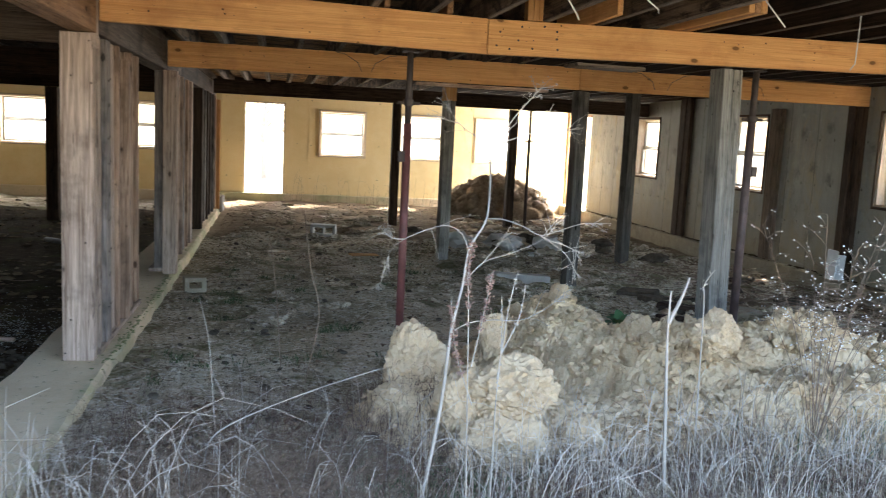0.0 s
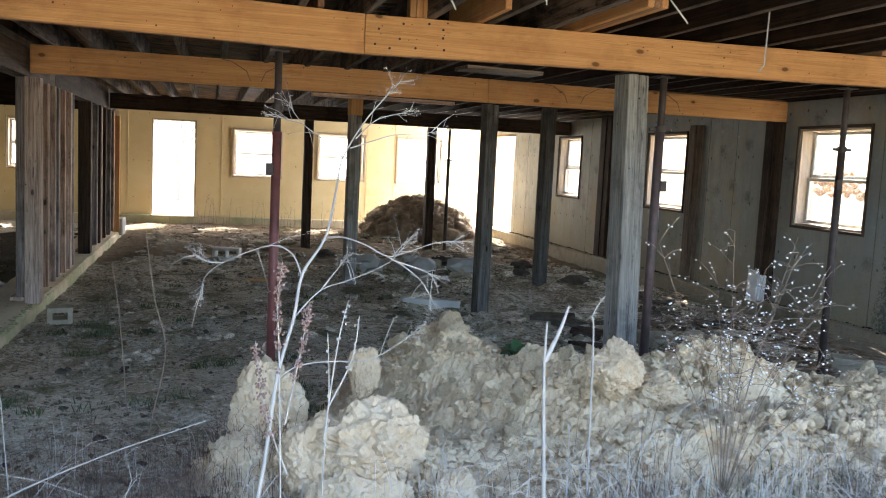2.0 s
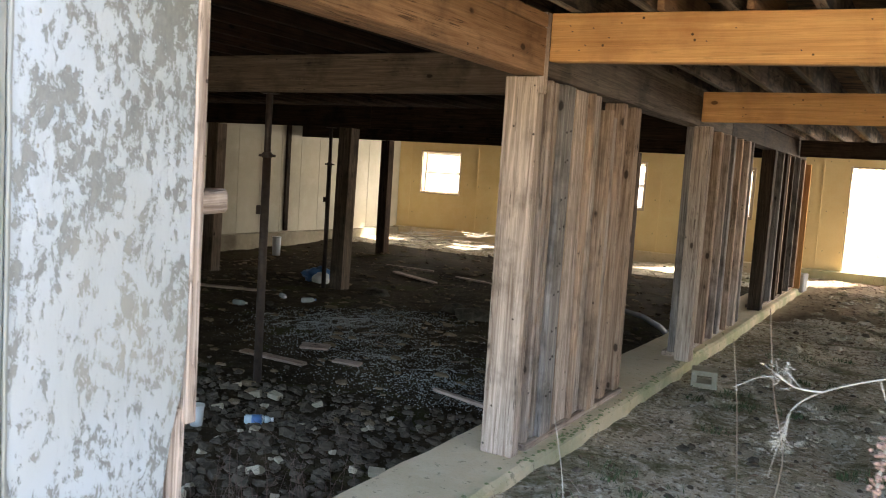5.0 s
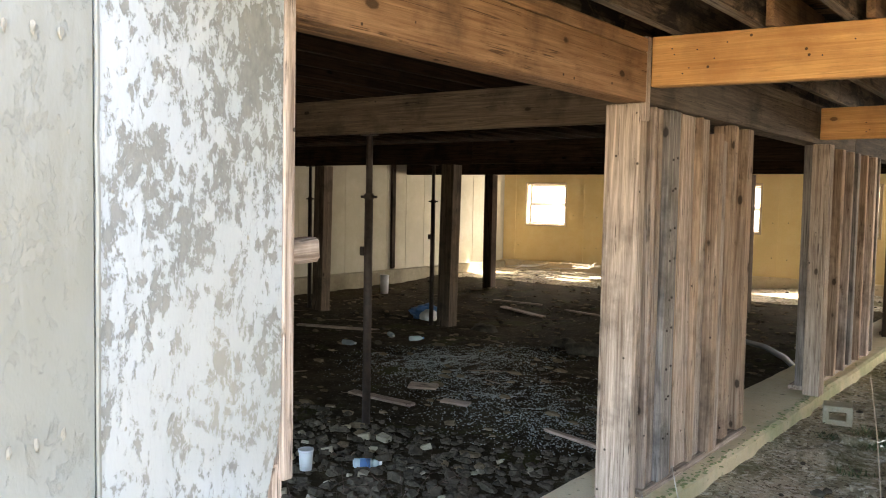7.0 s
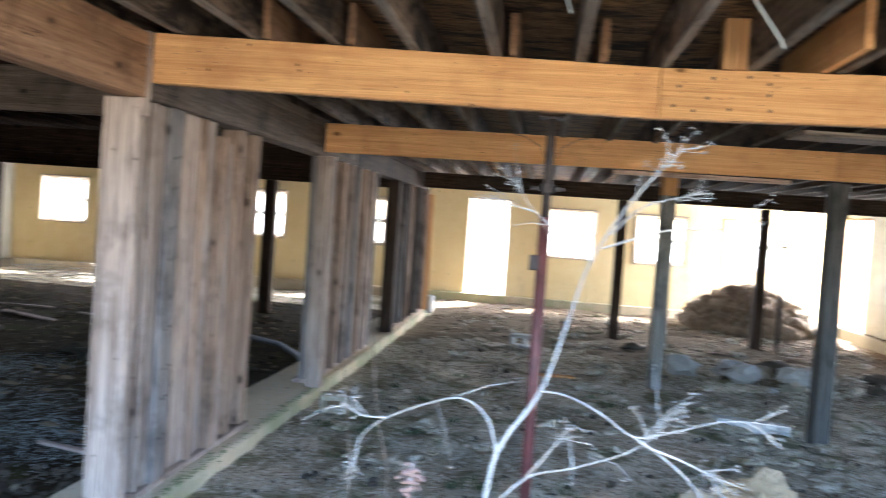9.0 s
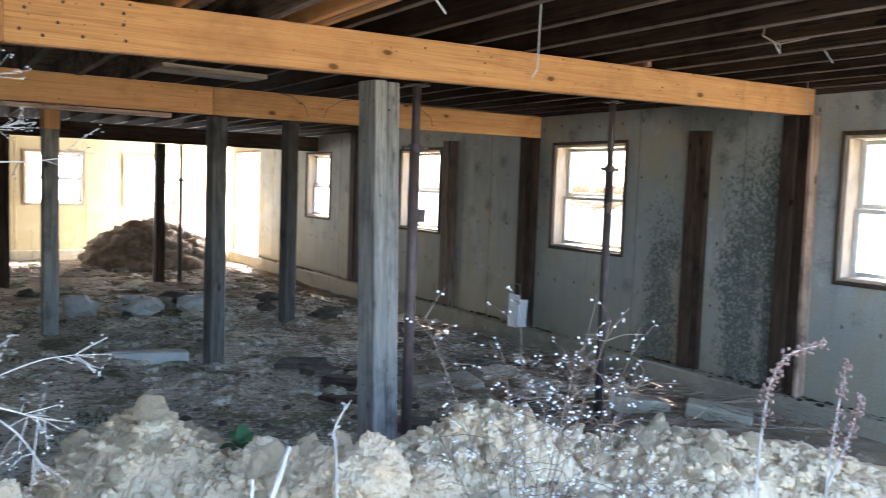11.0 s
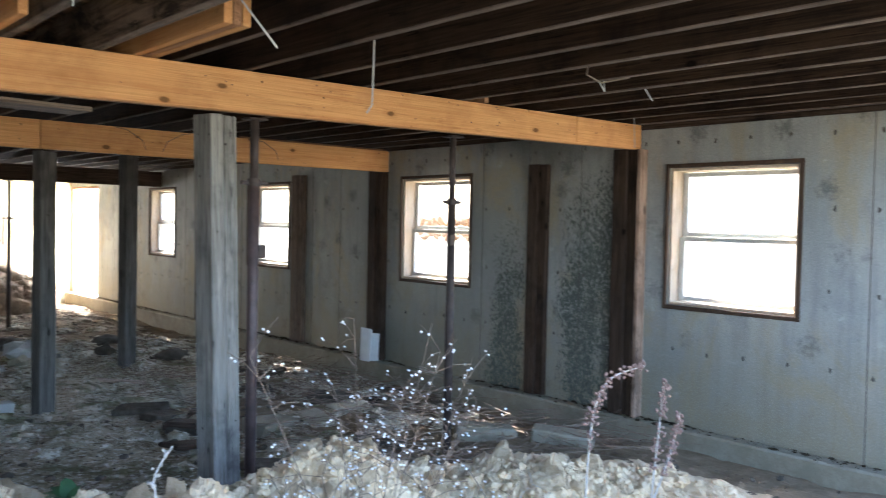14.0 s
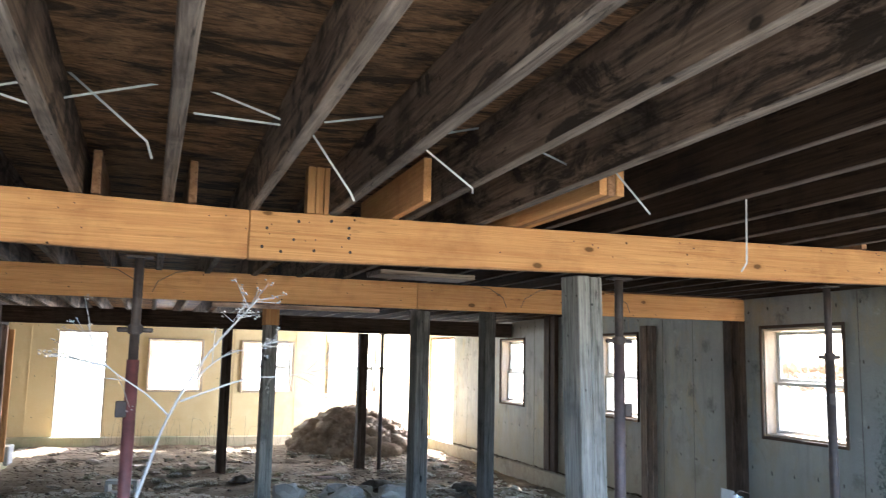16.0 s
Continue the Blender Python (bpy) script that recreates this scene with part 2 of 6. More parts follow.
fl.new(mix(fn, fl, math_node(fn, fl, "MULTIPLY", fmoss, 0.75), fdirt, fgreen), fb.inputs["Base Color"])
LEDGE = speckled("earth_stained_ledge", (0.29, 0.25, 0.18), (0.18, 0.15, 0.10), (0.36, 0.325, 0.245), (1.3, 8.0, 70.0), 0.9, 0.4, 0.008, False, (0.8, 0.6, 0.4))
BLOCK = speckled("concrete_block", (0.40, 0.345, 0.25), (0.30, 0.255, 0.18), (0.48, 0.43, 0.33), (3.0, 20.0, 120.0), 0.95, 0.6, 0.006, True)
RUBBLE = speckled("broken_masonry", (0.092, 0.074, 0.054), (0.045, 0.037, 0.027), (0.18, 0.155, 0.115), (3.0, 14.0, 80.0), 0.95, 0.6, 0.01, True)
STRAW = speckled("rotten_straw", (0.36, 0.265, 0.175), (0.17, 0.12, 0.08), (0.52, 0.41, 0.285), (2.0, 9.0, 60.0), 0.95, 1.0, 0.04)
PLY = wood("stained_plywood", (0.07, 0.038, 0.019), (0.29, 0.165, 0.08), "x", (0.014, 0.011, 0.009), 0.97, False, 0.8, 7.0)
# far wall plaster: the warm glow of bounced sun is put into its yellow
YELLOW_WALL = speckled("glow_yellow_plaster", (0.76, 0.60, 0.33), (0.66, 0.49, 0.24), (0.80, 0.67, 0.42), (0.7, 3.0, 40.0), 0.9, 0.2, 0.006, False, (0.7, 0.5, 0.2))
PALE_WALL = speckled("pale_plaster", (0.46, 0.415, 0.325), (0.37, 0.335, 0.26), (0.54, 0.50, 0.42), (0.7, 3.0, 40.0), 0.9, 0.2, 0.006, False, (0.7, 0.5, 0.2))


def stained_wall():
    """Grey concrete with two columns of black-green mould running down it."""
    m, n, l, b = mat("mould_stained_concrete")
    v = coords(n, l, (1, 1, 1), False)
    a1 = noise_tex(n, l, v, 0.8, 6, 0.6, 0.4)
    a2 = noise_tex(n, l, v, 4.0, 8, 0.7)
    a3 = noise_tex(n, l, v, 70.0, 3, 0.7)
    col = mix(n, l, ramp(n, l, a1, 0.35, 0.65), (0.27, 0.283, 0.272), (0.40, 0.39, 0.345))
    col = mix(n, l, math_node(n, l, "MULTIPLY", ramp(n, l, a2, 0.5, 0.66), 0.6), col, (0.25, 0.255, 0.245))
    run = noise_tex(n, l, coords(n, l, (1, 1, 0.10), False), 9.0, 6, 0.65)
    col = mix(n, l, math_node(n, l, "MULTIPLY", ramp(n, l, run, 0.48, 0.66), 0.6), col, (0.22, 0.225, 0.21))
    scuff = noise_tex(n, l, v, 5.5, 7, 0.72, 0.6)
    col = mix(n, l, math_node(n, l, "MULTIPLY", ramp(n, l, scuff, 0.58, 0.66), 0.55), col, (0.17, 0.175, 0.165))
    earth = noise_tex(n, l, coords(n, l, (1, 1, 0.5), False), 1.7, 7, 0.7, 0.7)
    col = mix(n, l, math_node(n, l, "MULTIPLY", ramp(n, l, earth, 0.51, 0.63), 0.65), col, (0.36, 0.295, 0.17))
    peck = noise_tex(n, l, v, 11.0, 7, 0.72)
    col = mix(n, l, math_node(n, l, "MULTIPLY", ramp(n, l, peck, 0.66, 0.72), 0.5), col, (0.09, 0.085, 0.075))
    # round feathery smudges of mildew
    cell = n.new("ShaderNodeTexVoronoi")
    cell.inputs["Scale"].default_value = 2.6
    l.new(v, cell.inputs["Vector"])
    rag = noise_tex(n, l, v, 26.0, 6, 0.75)
    smudge = math_node(n, l, "ADD", cell.outputs["Distance"], math_node(n, l, "MULTIPLY", math_node(n, l, "SUBTRACT", rag, 0.5), 0.9))
    col = mix(n, l, math_node(n, l, "MULTIPLY", ramp(n, l, smudge, 0.26, 0.05), 0.75), col, (0.10, 0.105, 0.10))
    col = mix(n, l, math_node(n, l, "MULTIPLY", ramp(n, l, scuff, 0.40, 0.32), 0.45), col, (0.56, 0.55, 0.50))
    sep = n.new("ShaderNodeSeparateXYZ")
    l.new(v, sep.inputs[0])
    # damp earth colour along the foot of the wall
    foot = ramp(n, l, math_node(n, l, "ADD", sep.outputs[2], math_node(n, l, "MULTIPLY", a2, 1.1)), 1.55, 0.6)
    col = mix(n, l, math_node(n, l, "MULTIPLY", foot, 0.8), col, (0.24, 0.19, 0.105))
    mask = None
    vs = coords(n, l, (1, 1, 0.7), False)
    spots = noise_tex(n, l, vs, 42.0, 7, 0.8)
    wob = noise_tex(n, l, v, 2.2, 3, 0.5)
    for y0, half, top in ((5.55, 0.33, 2.15), (6.47, 0.31, 1.75), (5.28, 0.2, 2.3)):
        dy = math_node(n, l, "ABSOLUTE", math_node(n, l, "SUBTRACT", sep.outputs[1], y0))
        dy = math_node(n, l, "ADD", dy, math_node(n, l, "MULTIPLY", math_node(n, l, "SUBTRACT", wob, 0.5), 0.45))
        inside = ramp(n, l, dy, half, half * 0.35)
        below = ramp(n, l, math_node(n, l, "ADD", sep.outputs[2], math_node(n, l, "MULTIPLY", wob, 0.8)), top + 0.4, top - 0.5)
        one = math_node(n, l, "MULTIPLY", inside, below)
        mask = one if mask is None else math_node(n, l, "MAXIMUM", mask, one)
    # dark ragged patch at the top of the wall, thinning downwards
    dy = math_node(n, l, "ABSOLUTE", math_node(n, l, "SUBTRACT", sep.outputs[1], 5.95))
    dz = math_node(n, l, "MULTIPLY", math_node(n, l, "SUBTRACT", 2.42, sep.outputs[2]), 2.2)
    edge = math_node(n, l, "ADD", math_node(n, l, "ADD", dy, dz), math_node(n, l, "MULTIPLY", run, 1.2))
    top_patch = ramp(n, l, edge, 1.75, 1.15)
    col = mix(n, l, math_node(n, l, "MULTIPLY", top_patch, 0.75), col, (0.075, 0.078, 0.068))
    hit = ramp(n, l, math_node(n, l, "ADD", math_node(n, l, "MULTIPLY", mask, 0.15), spots), 0.585, 0.625)
    hit = math_node(n, l, "MULTIPLY", hit, ramp(n, l, mask, 0.02, 0.3))
    col = mix(n, l, math_node(n, l, "MULTIPLY", mask, 0.16), col, (0.20, 0.195, 0.15))
    col = mix(n, l, math_node(n, l, "MULTIPLY", hit, 0.9), col, (0.045, 0.06, 0.045))
    pores = noise_tex(n, l, v, 95.0, 4, 0.75)
    col = mix(n, l, math_node(n, l, "MULTIPLY", ramp(n, l, pores, 0.52, 0.62), 0.4), col, (0.17, 0.17, 0.16))
    col = mix(n, l, math_node(n, l, "MULTIPLY", ramp(n, l, pores, 0.46, 0.38), 0.3), col, (0.52, 0.52, 0.49))
    l.new(col, b.inputs["Base Color"])
    b.inputs["Roughness"].default_value = 0.85
    bump(n, l, b, mix(n, l, 0.4, a2, a3), 0.25, 0.006)
    return m


def peeling_wall(name, bare, cover, white=(0.70, 0.70, 0.70), cream=(0.63, 0.60, 0.52)):
    """White paint flaking off concrete in ragged upright patches."""
    m, n, l, b = mat(name)
    v = coords(n, l, (1, 1, 0.55), False)
    patch = noise_tex(n, l, v, 17.0, 12, 0.80, 0.4)
    flake = noise_tex(n, l, v, 38.0, 6, 0.7)
    fine = noise_tex(n, l, v, 90.0, 3, 0.6)
    big = noise_tex(n, l, coords(n, l, (1, 1, 1), False), 1.4, 4, 0.5)
    zone = noise_tex(n, l, coords(n, l, (1, 1, 0.6), False), 2.6, 5, 0.6, 0.6)
    sel = math_node(n, l, "ADD", math_node(n, l, "MULTIPLY", patch, 0.47), math_node(n, l, "MULTIPLY", flake, 0.28))
    sel = math_node(n, l, "ADD", sel, math_node(n, l, "MULTIPLY", zone, 0.25))
    sel = ramp(n, l, sel, bare, bare + 0.022)
    paint = mix(n, l, ramp(n, l, big, 0.38, 0.62), white, cream)
    rough = mix(n, l, ramp(n, l, flake, 0.35, 0.65), (0.155, 0.15, 0.133), (0.235, 0.225, 0.198))
    under = mix(n, l, ramp(n, l, big, 0.55, 0.72), rough, (0.30, 0.275, 0.225))
    streak = noise_tex(n, l, coords(n, l, (1, 1, 0.14), False), 12.0, 7, 0.7)
    paint = mix(n, l, math_node(n, l, "MULTIPLY", ramp(n, l, streak, 0.52, 0.68), 0.35), paint, (0.33, 0.33, 0.31))
    col = mix(n, l, math_node(n, l, "MULTIPLY", sel, cover), paint, under)
    spots = ramp(n, l, noise_tex(n, l, v, 14.0, 2, 0.5), 0.70, 0.76)
    col = mix(n, l, math_node(n, l, "MULTIPLY", spots, 0.6), col, (0.25, 0.24, 0.22))
    l.new(col, b.inputs["Base Color"])
    b.inputs["Roughness"].default_value = 0.75
    bump(n, l, b, mix(n, l, 0.35, math_node(n, l, "SUBTRACT", 1.0, sel), fine), 0.5, 0.006)
    return m


STAINED = stained_wall()
PEELING = peeling_wall("peeling_white_paint", 0.497, 0.92, (0.46, 0.48, 0.495), (0.41, 0.41, 0.39))
PATCHY = peeling_wall("thin_white_paint", 0.53, 0.55, (0.27, 0.265, 0.24), (0.235, 0.222, 0.185))


def plain(name, colour, roughness=0.6, metal=0.0, spread=0.25, scale=12.0):
    m, n, l, b = mat(name)
    v = coords(n, l)
    a = noise_tex(n, l, v, scale, 5, 0.65)
    l.new(mix(n, l, ramp(n, l, a, 0.35, 0.7), colour, tuple(c * (1 - spread) for c in colour)), b.inputs["Base Color"])
    b.inputs["Roughness"].default_value, b.inputs["Metallic"].default_value = roughness, metal
    bump(n, l, b, a, 0.15, 0.004)
    return m


RED_PAINT = plain("faded_red_paint", (0.175, 0.058, 0.052), 0.55, 0.0, 0.5, 9.0)
DARK_STEEL = plain("rusty_dark_steel", (0.07, 0.05, 0.042), 0.65, 0.3, 0.5, 20.0)
GALV = plain("galvanised_strap", (0.40, 0.42, 0.42), 0.45, 0.8, 0.2, 30.0)
FRAME_WOOD = wood("window_wood", (0.42, 0.32, 0.22), (0.62, 0.52, 0.40), "z", (0.16, 0.10, 0.06), 0.5, False)
CASING = wood("dark_window_casing", (0.05, 0.032, 0.022), (0.11, 0.07, 0.045), "z", (0.05, 0.03, 0.02), 0.5, False)
SASH = plain("white_sash", (0.62, 0.60, 0.54), 0.5)
STEM = plain("bleached_stem", (0.47, 0.42, 0.355), 0.8, 0.0, 0.3)
PALE_STEM = plain("pale_grass_stem", (0.62, 0.56, 0.475), 0.85, 0.0, 0.35)
GRASS = plain("dry_grass", (0.40, 0.33, 0.235), 0.85, 0.0, 0.45)
DARK_WEED = plain("withered_weed", (0.15, 0.09, 0.07), 0.9, 0.0, 0.5)
RUST_SEED = plain("rust_red_seed", (0.29, 0.18, 0.14), 0.9, 0.0, 0.4)
BERRY = plain("white_seed_head", (0.80, 0.78, 0.74), 0.85, 0.0, 0.15)
TWIG = plain("twig", (0.26, 0.185, 0.13), 0.9, 0.0, 0.5)
GREEN = plain("green_leaf", (0.06, 0.14, 0.045), 0.7, 0.0, 0.5)
BLUE_PLASTIC = plain("blue_plastic", (0.06, 0.16, 0.36), 0.45)
WHITE_PLASTIC = plain("white_plastic", (0.72, 0.73, 0.73), 0.4, 0.0, 0.15)
CLEAR_PLASTIC = plain("cloudy_bottle", (0.42, 0.50, 0.52), 0.25, 0.0, 0.2)
PIPE = plain("dark_pipe", (0.05, 0.06, 0.08), 0.5)
WIRE = plain("old_cable", (0.16, 0.12, 0.08), 0.7)
GRAVEL = plain("pale_gravel", (0.40, 0.41, 0.385), 0.9, 0.0, 0.5, 60.0)
FIELD = speckled("dry_field", (0.22, 0.195, 0.135), (0.16, 0.14, 0.09), (0.30, 0.265, 0.19), (0.05, 0.6, 5.0), 0.95, 0.4, 0.05)
# bark colour lightened so the outdoor glare seems to wash the trees out
BARK = plain("glare_pale_bark", (0.46, 0.43, 0.39), 0.95, 0.0, 0.4)
BRUSH = plain("autumn_brush", (0.34, 0.16, 0.06), 0.95, 0.0, 0.5, 3.0)

mg, ng, lg, bg = mat("window_glass")
glass = ng.new("ShaderNodeBsdfGlass")
glass.inputs["IOR"].default_value, glass.inputs["Roughness"].default_value = 1.45, 0.02
clear = ng.new("ShaderNodeBsdfTransparent")
gmix = ng.new("ShaderNodeMixShader")
gmix.inputs[0].default_value = 0.12
lg.new(clear.outputs[0], gmix.inputs[1])
lg.new(glass.outputs[0], gmix.inputs[2])
lg.new(gmix.outputs[0], ng["Material Output"].inputs[0])
GLASS = mg

# ---- mesh helpers ----


def part(name, bm, material, parent=None, label="", at=(0, 0, 0), turn=(0, 0, 0), smooth=False):
    """Links a bmesh as one mesh object, under a thing or a part."""
    me = bpy.data.meshes.new(name)
    bm.to_mesh(me)
    bm.free()
    me.materials.append(material)
    if smooth:
        me.shade_smooth()
    ob = new(name, me)
    ob.parent = parent
    ob.location, ob.rotation_euler = at, [radians(a) for a in turn]
    return tagged(ob, label)


def empty(name, at, label, category, group="", kind="", turn=0.0):
    ob = new(name)
    ob.empty_display_size = 0.1
    ob.location, ob.rotation_euler = at, (0, 0, radians(turn))
    return tagged(ob, label, category, group, kind)


def box(sx, sy, sz, bevel=0.004, wear=0.0):
    """A box round its own middle, with bevelled edges, a little out of true."""
    bm = bmesh.new()
    bmesh.ops.create_cube(bm, size=1.0)
    for v in bm.verts:
        v.co = Vector((v.co.x * sx, v.co.y * sy, v.co.z * sz))
        if wear:
            v.co += Vector([random.uniform(-wear, wear) for _ in range(3)])
    if bevel:
        bmesh.ops.bevel(bm, geom=bm.edges[:], offset=min(bevel, sx / 3, sy / 3, sz / 3), segments=1, affect="EDGES")
    return bm


def slope_box(x0, x1, y0, y1, low, high, bevel=0.005):
    """A beam along x whose under and upper sides run between the two heights of low and of high."""
    bm = bmesh.new()
    vs = [bm.verts.new((x, y, z)) for x, zs in ((x0, (low[0], high[0])), (x1, (low[1], high[1]))) for z in zs for y in (y0, y1)]
    for f in ((0, 1, 3, 2), (4, 6, 7, 5), (0, 2, 6, 4), (1, 5, 7, 3), (0, 4, 5, 1), (2, 3, 7, 6)):
        bm.faces.new([vs[i] for i in f])
    bmesh.ops.recalc_face_normals(bm, faces=bm.faces[:])
    bmesh.ops.bevel(bm, geom=bm.edges[:], offset=bevel, segments=1, affect="EDGES")
    return bm


def rod(radius, length, sides=14, r2=None, bevel=0.0):
    """A round bar that stands on the origin."""
    bm = bmesh.new()
    bmesh.ops.create_cone(bm, cap_ends=True, segments=sides, radius1=radius, radius2=radius if r2 is None else r2, depth=length)
    bmesh.ops.translate(bm, verts=bm.verts[:], vec=(0, 0, length / 2))
    if bevel:
        rim = [e for e in bm.edges if abs(e.verts[0].co.z - e.verts[1].co.z) < 1e-6 and len(e.link_faces) == 2]
        bmesh.ops.bevel(bm, geom=rim, offset=bevel, segments=2, affect="EDGES")
    return bm


class Geo:
    """Gathers many thin or small shapes for one mesh."""

    def __init__(self):
        self.v, self.f = [], []

    def tube(self, pts, r0, r1, sides=5):
        pts = [Vector(p) for p in pts]
        base = len(self.v)
        for i, p in enumerate(pts):
            d = (pts[min(i + 1, len(pts) - 1)] - pts[max(i - 1, 0)]).normalized()
            a = d.cross(Vector((0.31, 0.77, 0.55))).normalized()
            b = d.cross(a)
            r = r0 + (r1 - r0) * i / (len(pts) - 1)
            for k in range(sides):
                w = math.tau * k / sides
                self.v.append(p + (a * math.cos(w) + b * math.sin(w)) * r)
        for i in range(len(pts) - 1):
            for k in range(sides):
                q = base + i * sides
                self.f.append((q + k, q + (k + 1) % sides, q + sides + (k + 1) % sides, q + sides + k))
        self.f.append(tuple(base + (len(pts) - 1) * sides + k for k in range(sides)))

    def blade(self, pts, width):
        pts = [Vector(p) for p in pts]
        base, n = len(self.v), len(pts)
        ang = random.uniform(0, math.tau)
        side = Vector((math.cos(ang), math.sin(ang), 0))
        for i, p in enumerate(pts):
            w = width * (1 - i / n)
            self.v += [p - side * w, p + side * w]
        for i in range(n - 1):
            q = base + 2 * i
            self.f.append((q, q + 1, q + 3, q + 2))

    def lump(self, at, size, seed, level=1, rough=0.3):
        vs, fs = ico(level)
        base = len(self.v)
        off = Vector((seed * 3.17, seed * 1.31, seed * 7.7))
        rot = Euler((seed * 1.9, seed * 2.7, seed * 0.7)).to_matrix()
        at, size = Vector(at), Vector(size)
        for p in vs:
            k = 1 + rough * noise.noise(p * 1.7 + off) + rough * 0.5 * noise.noise(p * 4.1 + off)
            q = rot @ (p * k)
            self.v.append(at + Vector((q.x * size.x, q.y * size.y, q.z * size.z)))
        self.f += [tuple(base + i for i in f) for f in fs]

    def mesh(self, name, material, smooth=False):
        me = bpy.data.meshes.new(name)
        me.from_pydata([tuple(p) for p in self.v], [], self.f)
        me.materials.append(material)
        if smooth:
            me.shade_smooth()
        return me

    def put(self, name, material, parent=None, label="", smooth=False, at=(0, 0, 0)):
        ob = new(name, self.mesh(name, material, smooth))
        ob.parent, ob.location = parent, at
        return tagged(ob, label)


_ico = {}


def ico(level):
    if level not in _ico:
        bm = bmesh.new()
        bmesh.ops.create_icosphere(bm, subdivisions=level, radius=1.0)
        bm.verts.ensure_lookup_table()
        _ico[level] = ([v.co.copy() for v in bm.verts], [tuple(v.index for v in f.verts) for f in bm.faces])
        bm.free()
    return _ico[level]


def fbm(x, y, scale, octaves=4):
    return noise.fractal(Vector((x * scale, y * scale, 3.3)), 0.9, 2.1, octaves)

# ---- setting ----
XR, YF, XL = 8.01, 18.95, -10.05
FRONT = 2.08


def beam_top(x):
    """Height of the joists' undersides: the floor sags between the walls."""
    if x < 2.47:
        return 2.397 + (2.342 - 2.397) * max(x, 0.0) / 2.47
    return 2.342 + (2.405 - 2.342) * min((x - 2.47) / 5.5, 1.0)


def smooth(a, b, v):
    t = min(max((v - a) / (b - a), 0.0), 1.0)
    return t * t * (3 - 2 * t)


def mound_height(x, y):
    """Heap of dug clay across the open front, above the floor."""
    h = 0.0
    for x0, y0, a, sx, sy in ((3.0, 4.95, 0.40, 0.42, 0.50), (3.2, 4.6, 0.30, 0.60, 0.60), (3.6, 4.1, 0.36, 0.50, 0.50), (2.35, 3.75, 0.27, 0.5, 0.40),
                              (4.45, 4.2, 0.48, 0.60, 0.50), (5.5, 3.9, 0.30, 0.8, 0.7), (4.2, 3.35, 0.30, 1.0, 0.40), (1.85, 3.85, 0.20, 0.25, 0.35), (6.3, 3.7, 0.12, 0.8, 0.6)):
        h = (h ** 2 + (a * math.exp(-((x - x0) / sx) ** 2 - ((y - y0) / sy) ** 2)) ** 2) ** 0.5 + 0.22 * a * math.exp(-((x - x0) / sx) ** 2 - ((y - y0) / sy) ** 2)
    return h


def ground_height(x, y):
    inside = FRONT < y < YF + 0.1
    z = -0.03
    if inside and -0.2 < x < XR + 0.1:
        z = -0.03 - 0.08 * smooth(3.0, 6.5, y) - 0.08 * smooth(6.6, 7.6, x)
        z += 0.10 * math.exp(-((x - 6.2) / 1.3) ** 2 - ((y - 5.2) / 0.9) ** 2)
        z += 0.09 * math.exp(-((x - 5.0) / 1.6) ** 2 - ((y - 10.9) / 1.0) ** 2)
        z += 0.05 * fbm(x, y, 0.8) * smooth(0.2, 0.8, x) + 0.025 * fbm(x, y, 4.0, 3)
    elif inside and XL - 0.1 < x <= -0.2:
        z = -0.32 + 0.17 * smooth(12.0, 17.5, y) + 0.05 * fbm(x, y, 0.7) + 0.022 * fbm(x, y, 4.0, 3)
    elif -4 < y <= FRONT and -2 < x < 10:
        z += 0.03 * fbm(x, y, 1.0)
    return z


def spaced(*runs):
    out = []
    for a, b, step in runs:
        n = max(1, round((b - a) / step))
        out += [a + (b - a) * i / n for i in range(n)]
    return out + [runs[-1][1]]


xs = spaced((-600, -40, 80), (-40, -12, 7), (-12, -0.5, 0.16), (-0.5, 8.3, 0.06), (8.3, 40, 4), (40, 600, 80))
ys = spaced((-600, -30, 80), (-30, -3, 3), (-3, 2, 0.12), (2, 9, 0.06), (9, 19.2, 0.11), (19.2, 60, 4), (60, 700, 80))
verts = [(x, y, ground_height(x, y)) for y in ys for x in xs]
nx = len(xs)
faces = [(j * nx + i, j * nx + i + 1, (j + 1) * nx + i + 1, (j + 1) * nx + i) for j in range(len(ys) - 1) for i in range(nx - 1)]
gme = bpy.data.meshes.new("ground")
gme.from_pydata(verts, [], faces)
gme.materials.append(DIRT)
gme.materials.append(FIELD)
gme.materials.append(DARK_SOIL)
gme.materials.append(EARTH)
# bay soil carries painted shade; pale dirt past y 16.3 lets the sun patches show
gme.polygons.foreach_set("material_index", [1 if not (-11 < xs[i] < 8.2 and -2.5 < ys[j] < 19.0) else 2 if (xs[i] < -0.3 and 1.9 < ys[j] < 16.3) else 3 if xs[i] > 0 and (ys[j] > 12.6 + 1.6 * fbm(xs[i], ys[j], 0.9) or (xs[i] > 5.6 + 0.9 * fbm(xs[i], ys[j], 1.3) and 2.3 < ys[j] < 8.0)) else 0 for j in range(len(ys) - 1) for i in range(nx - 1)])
gme.shade_smooth()
tagged(new("ground", gme), "uneven packed dirt floor running out to a dry field", "ground", kind="structure")


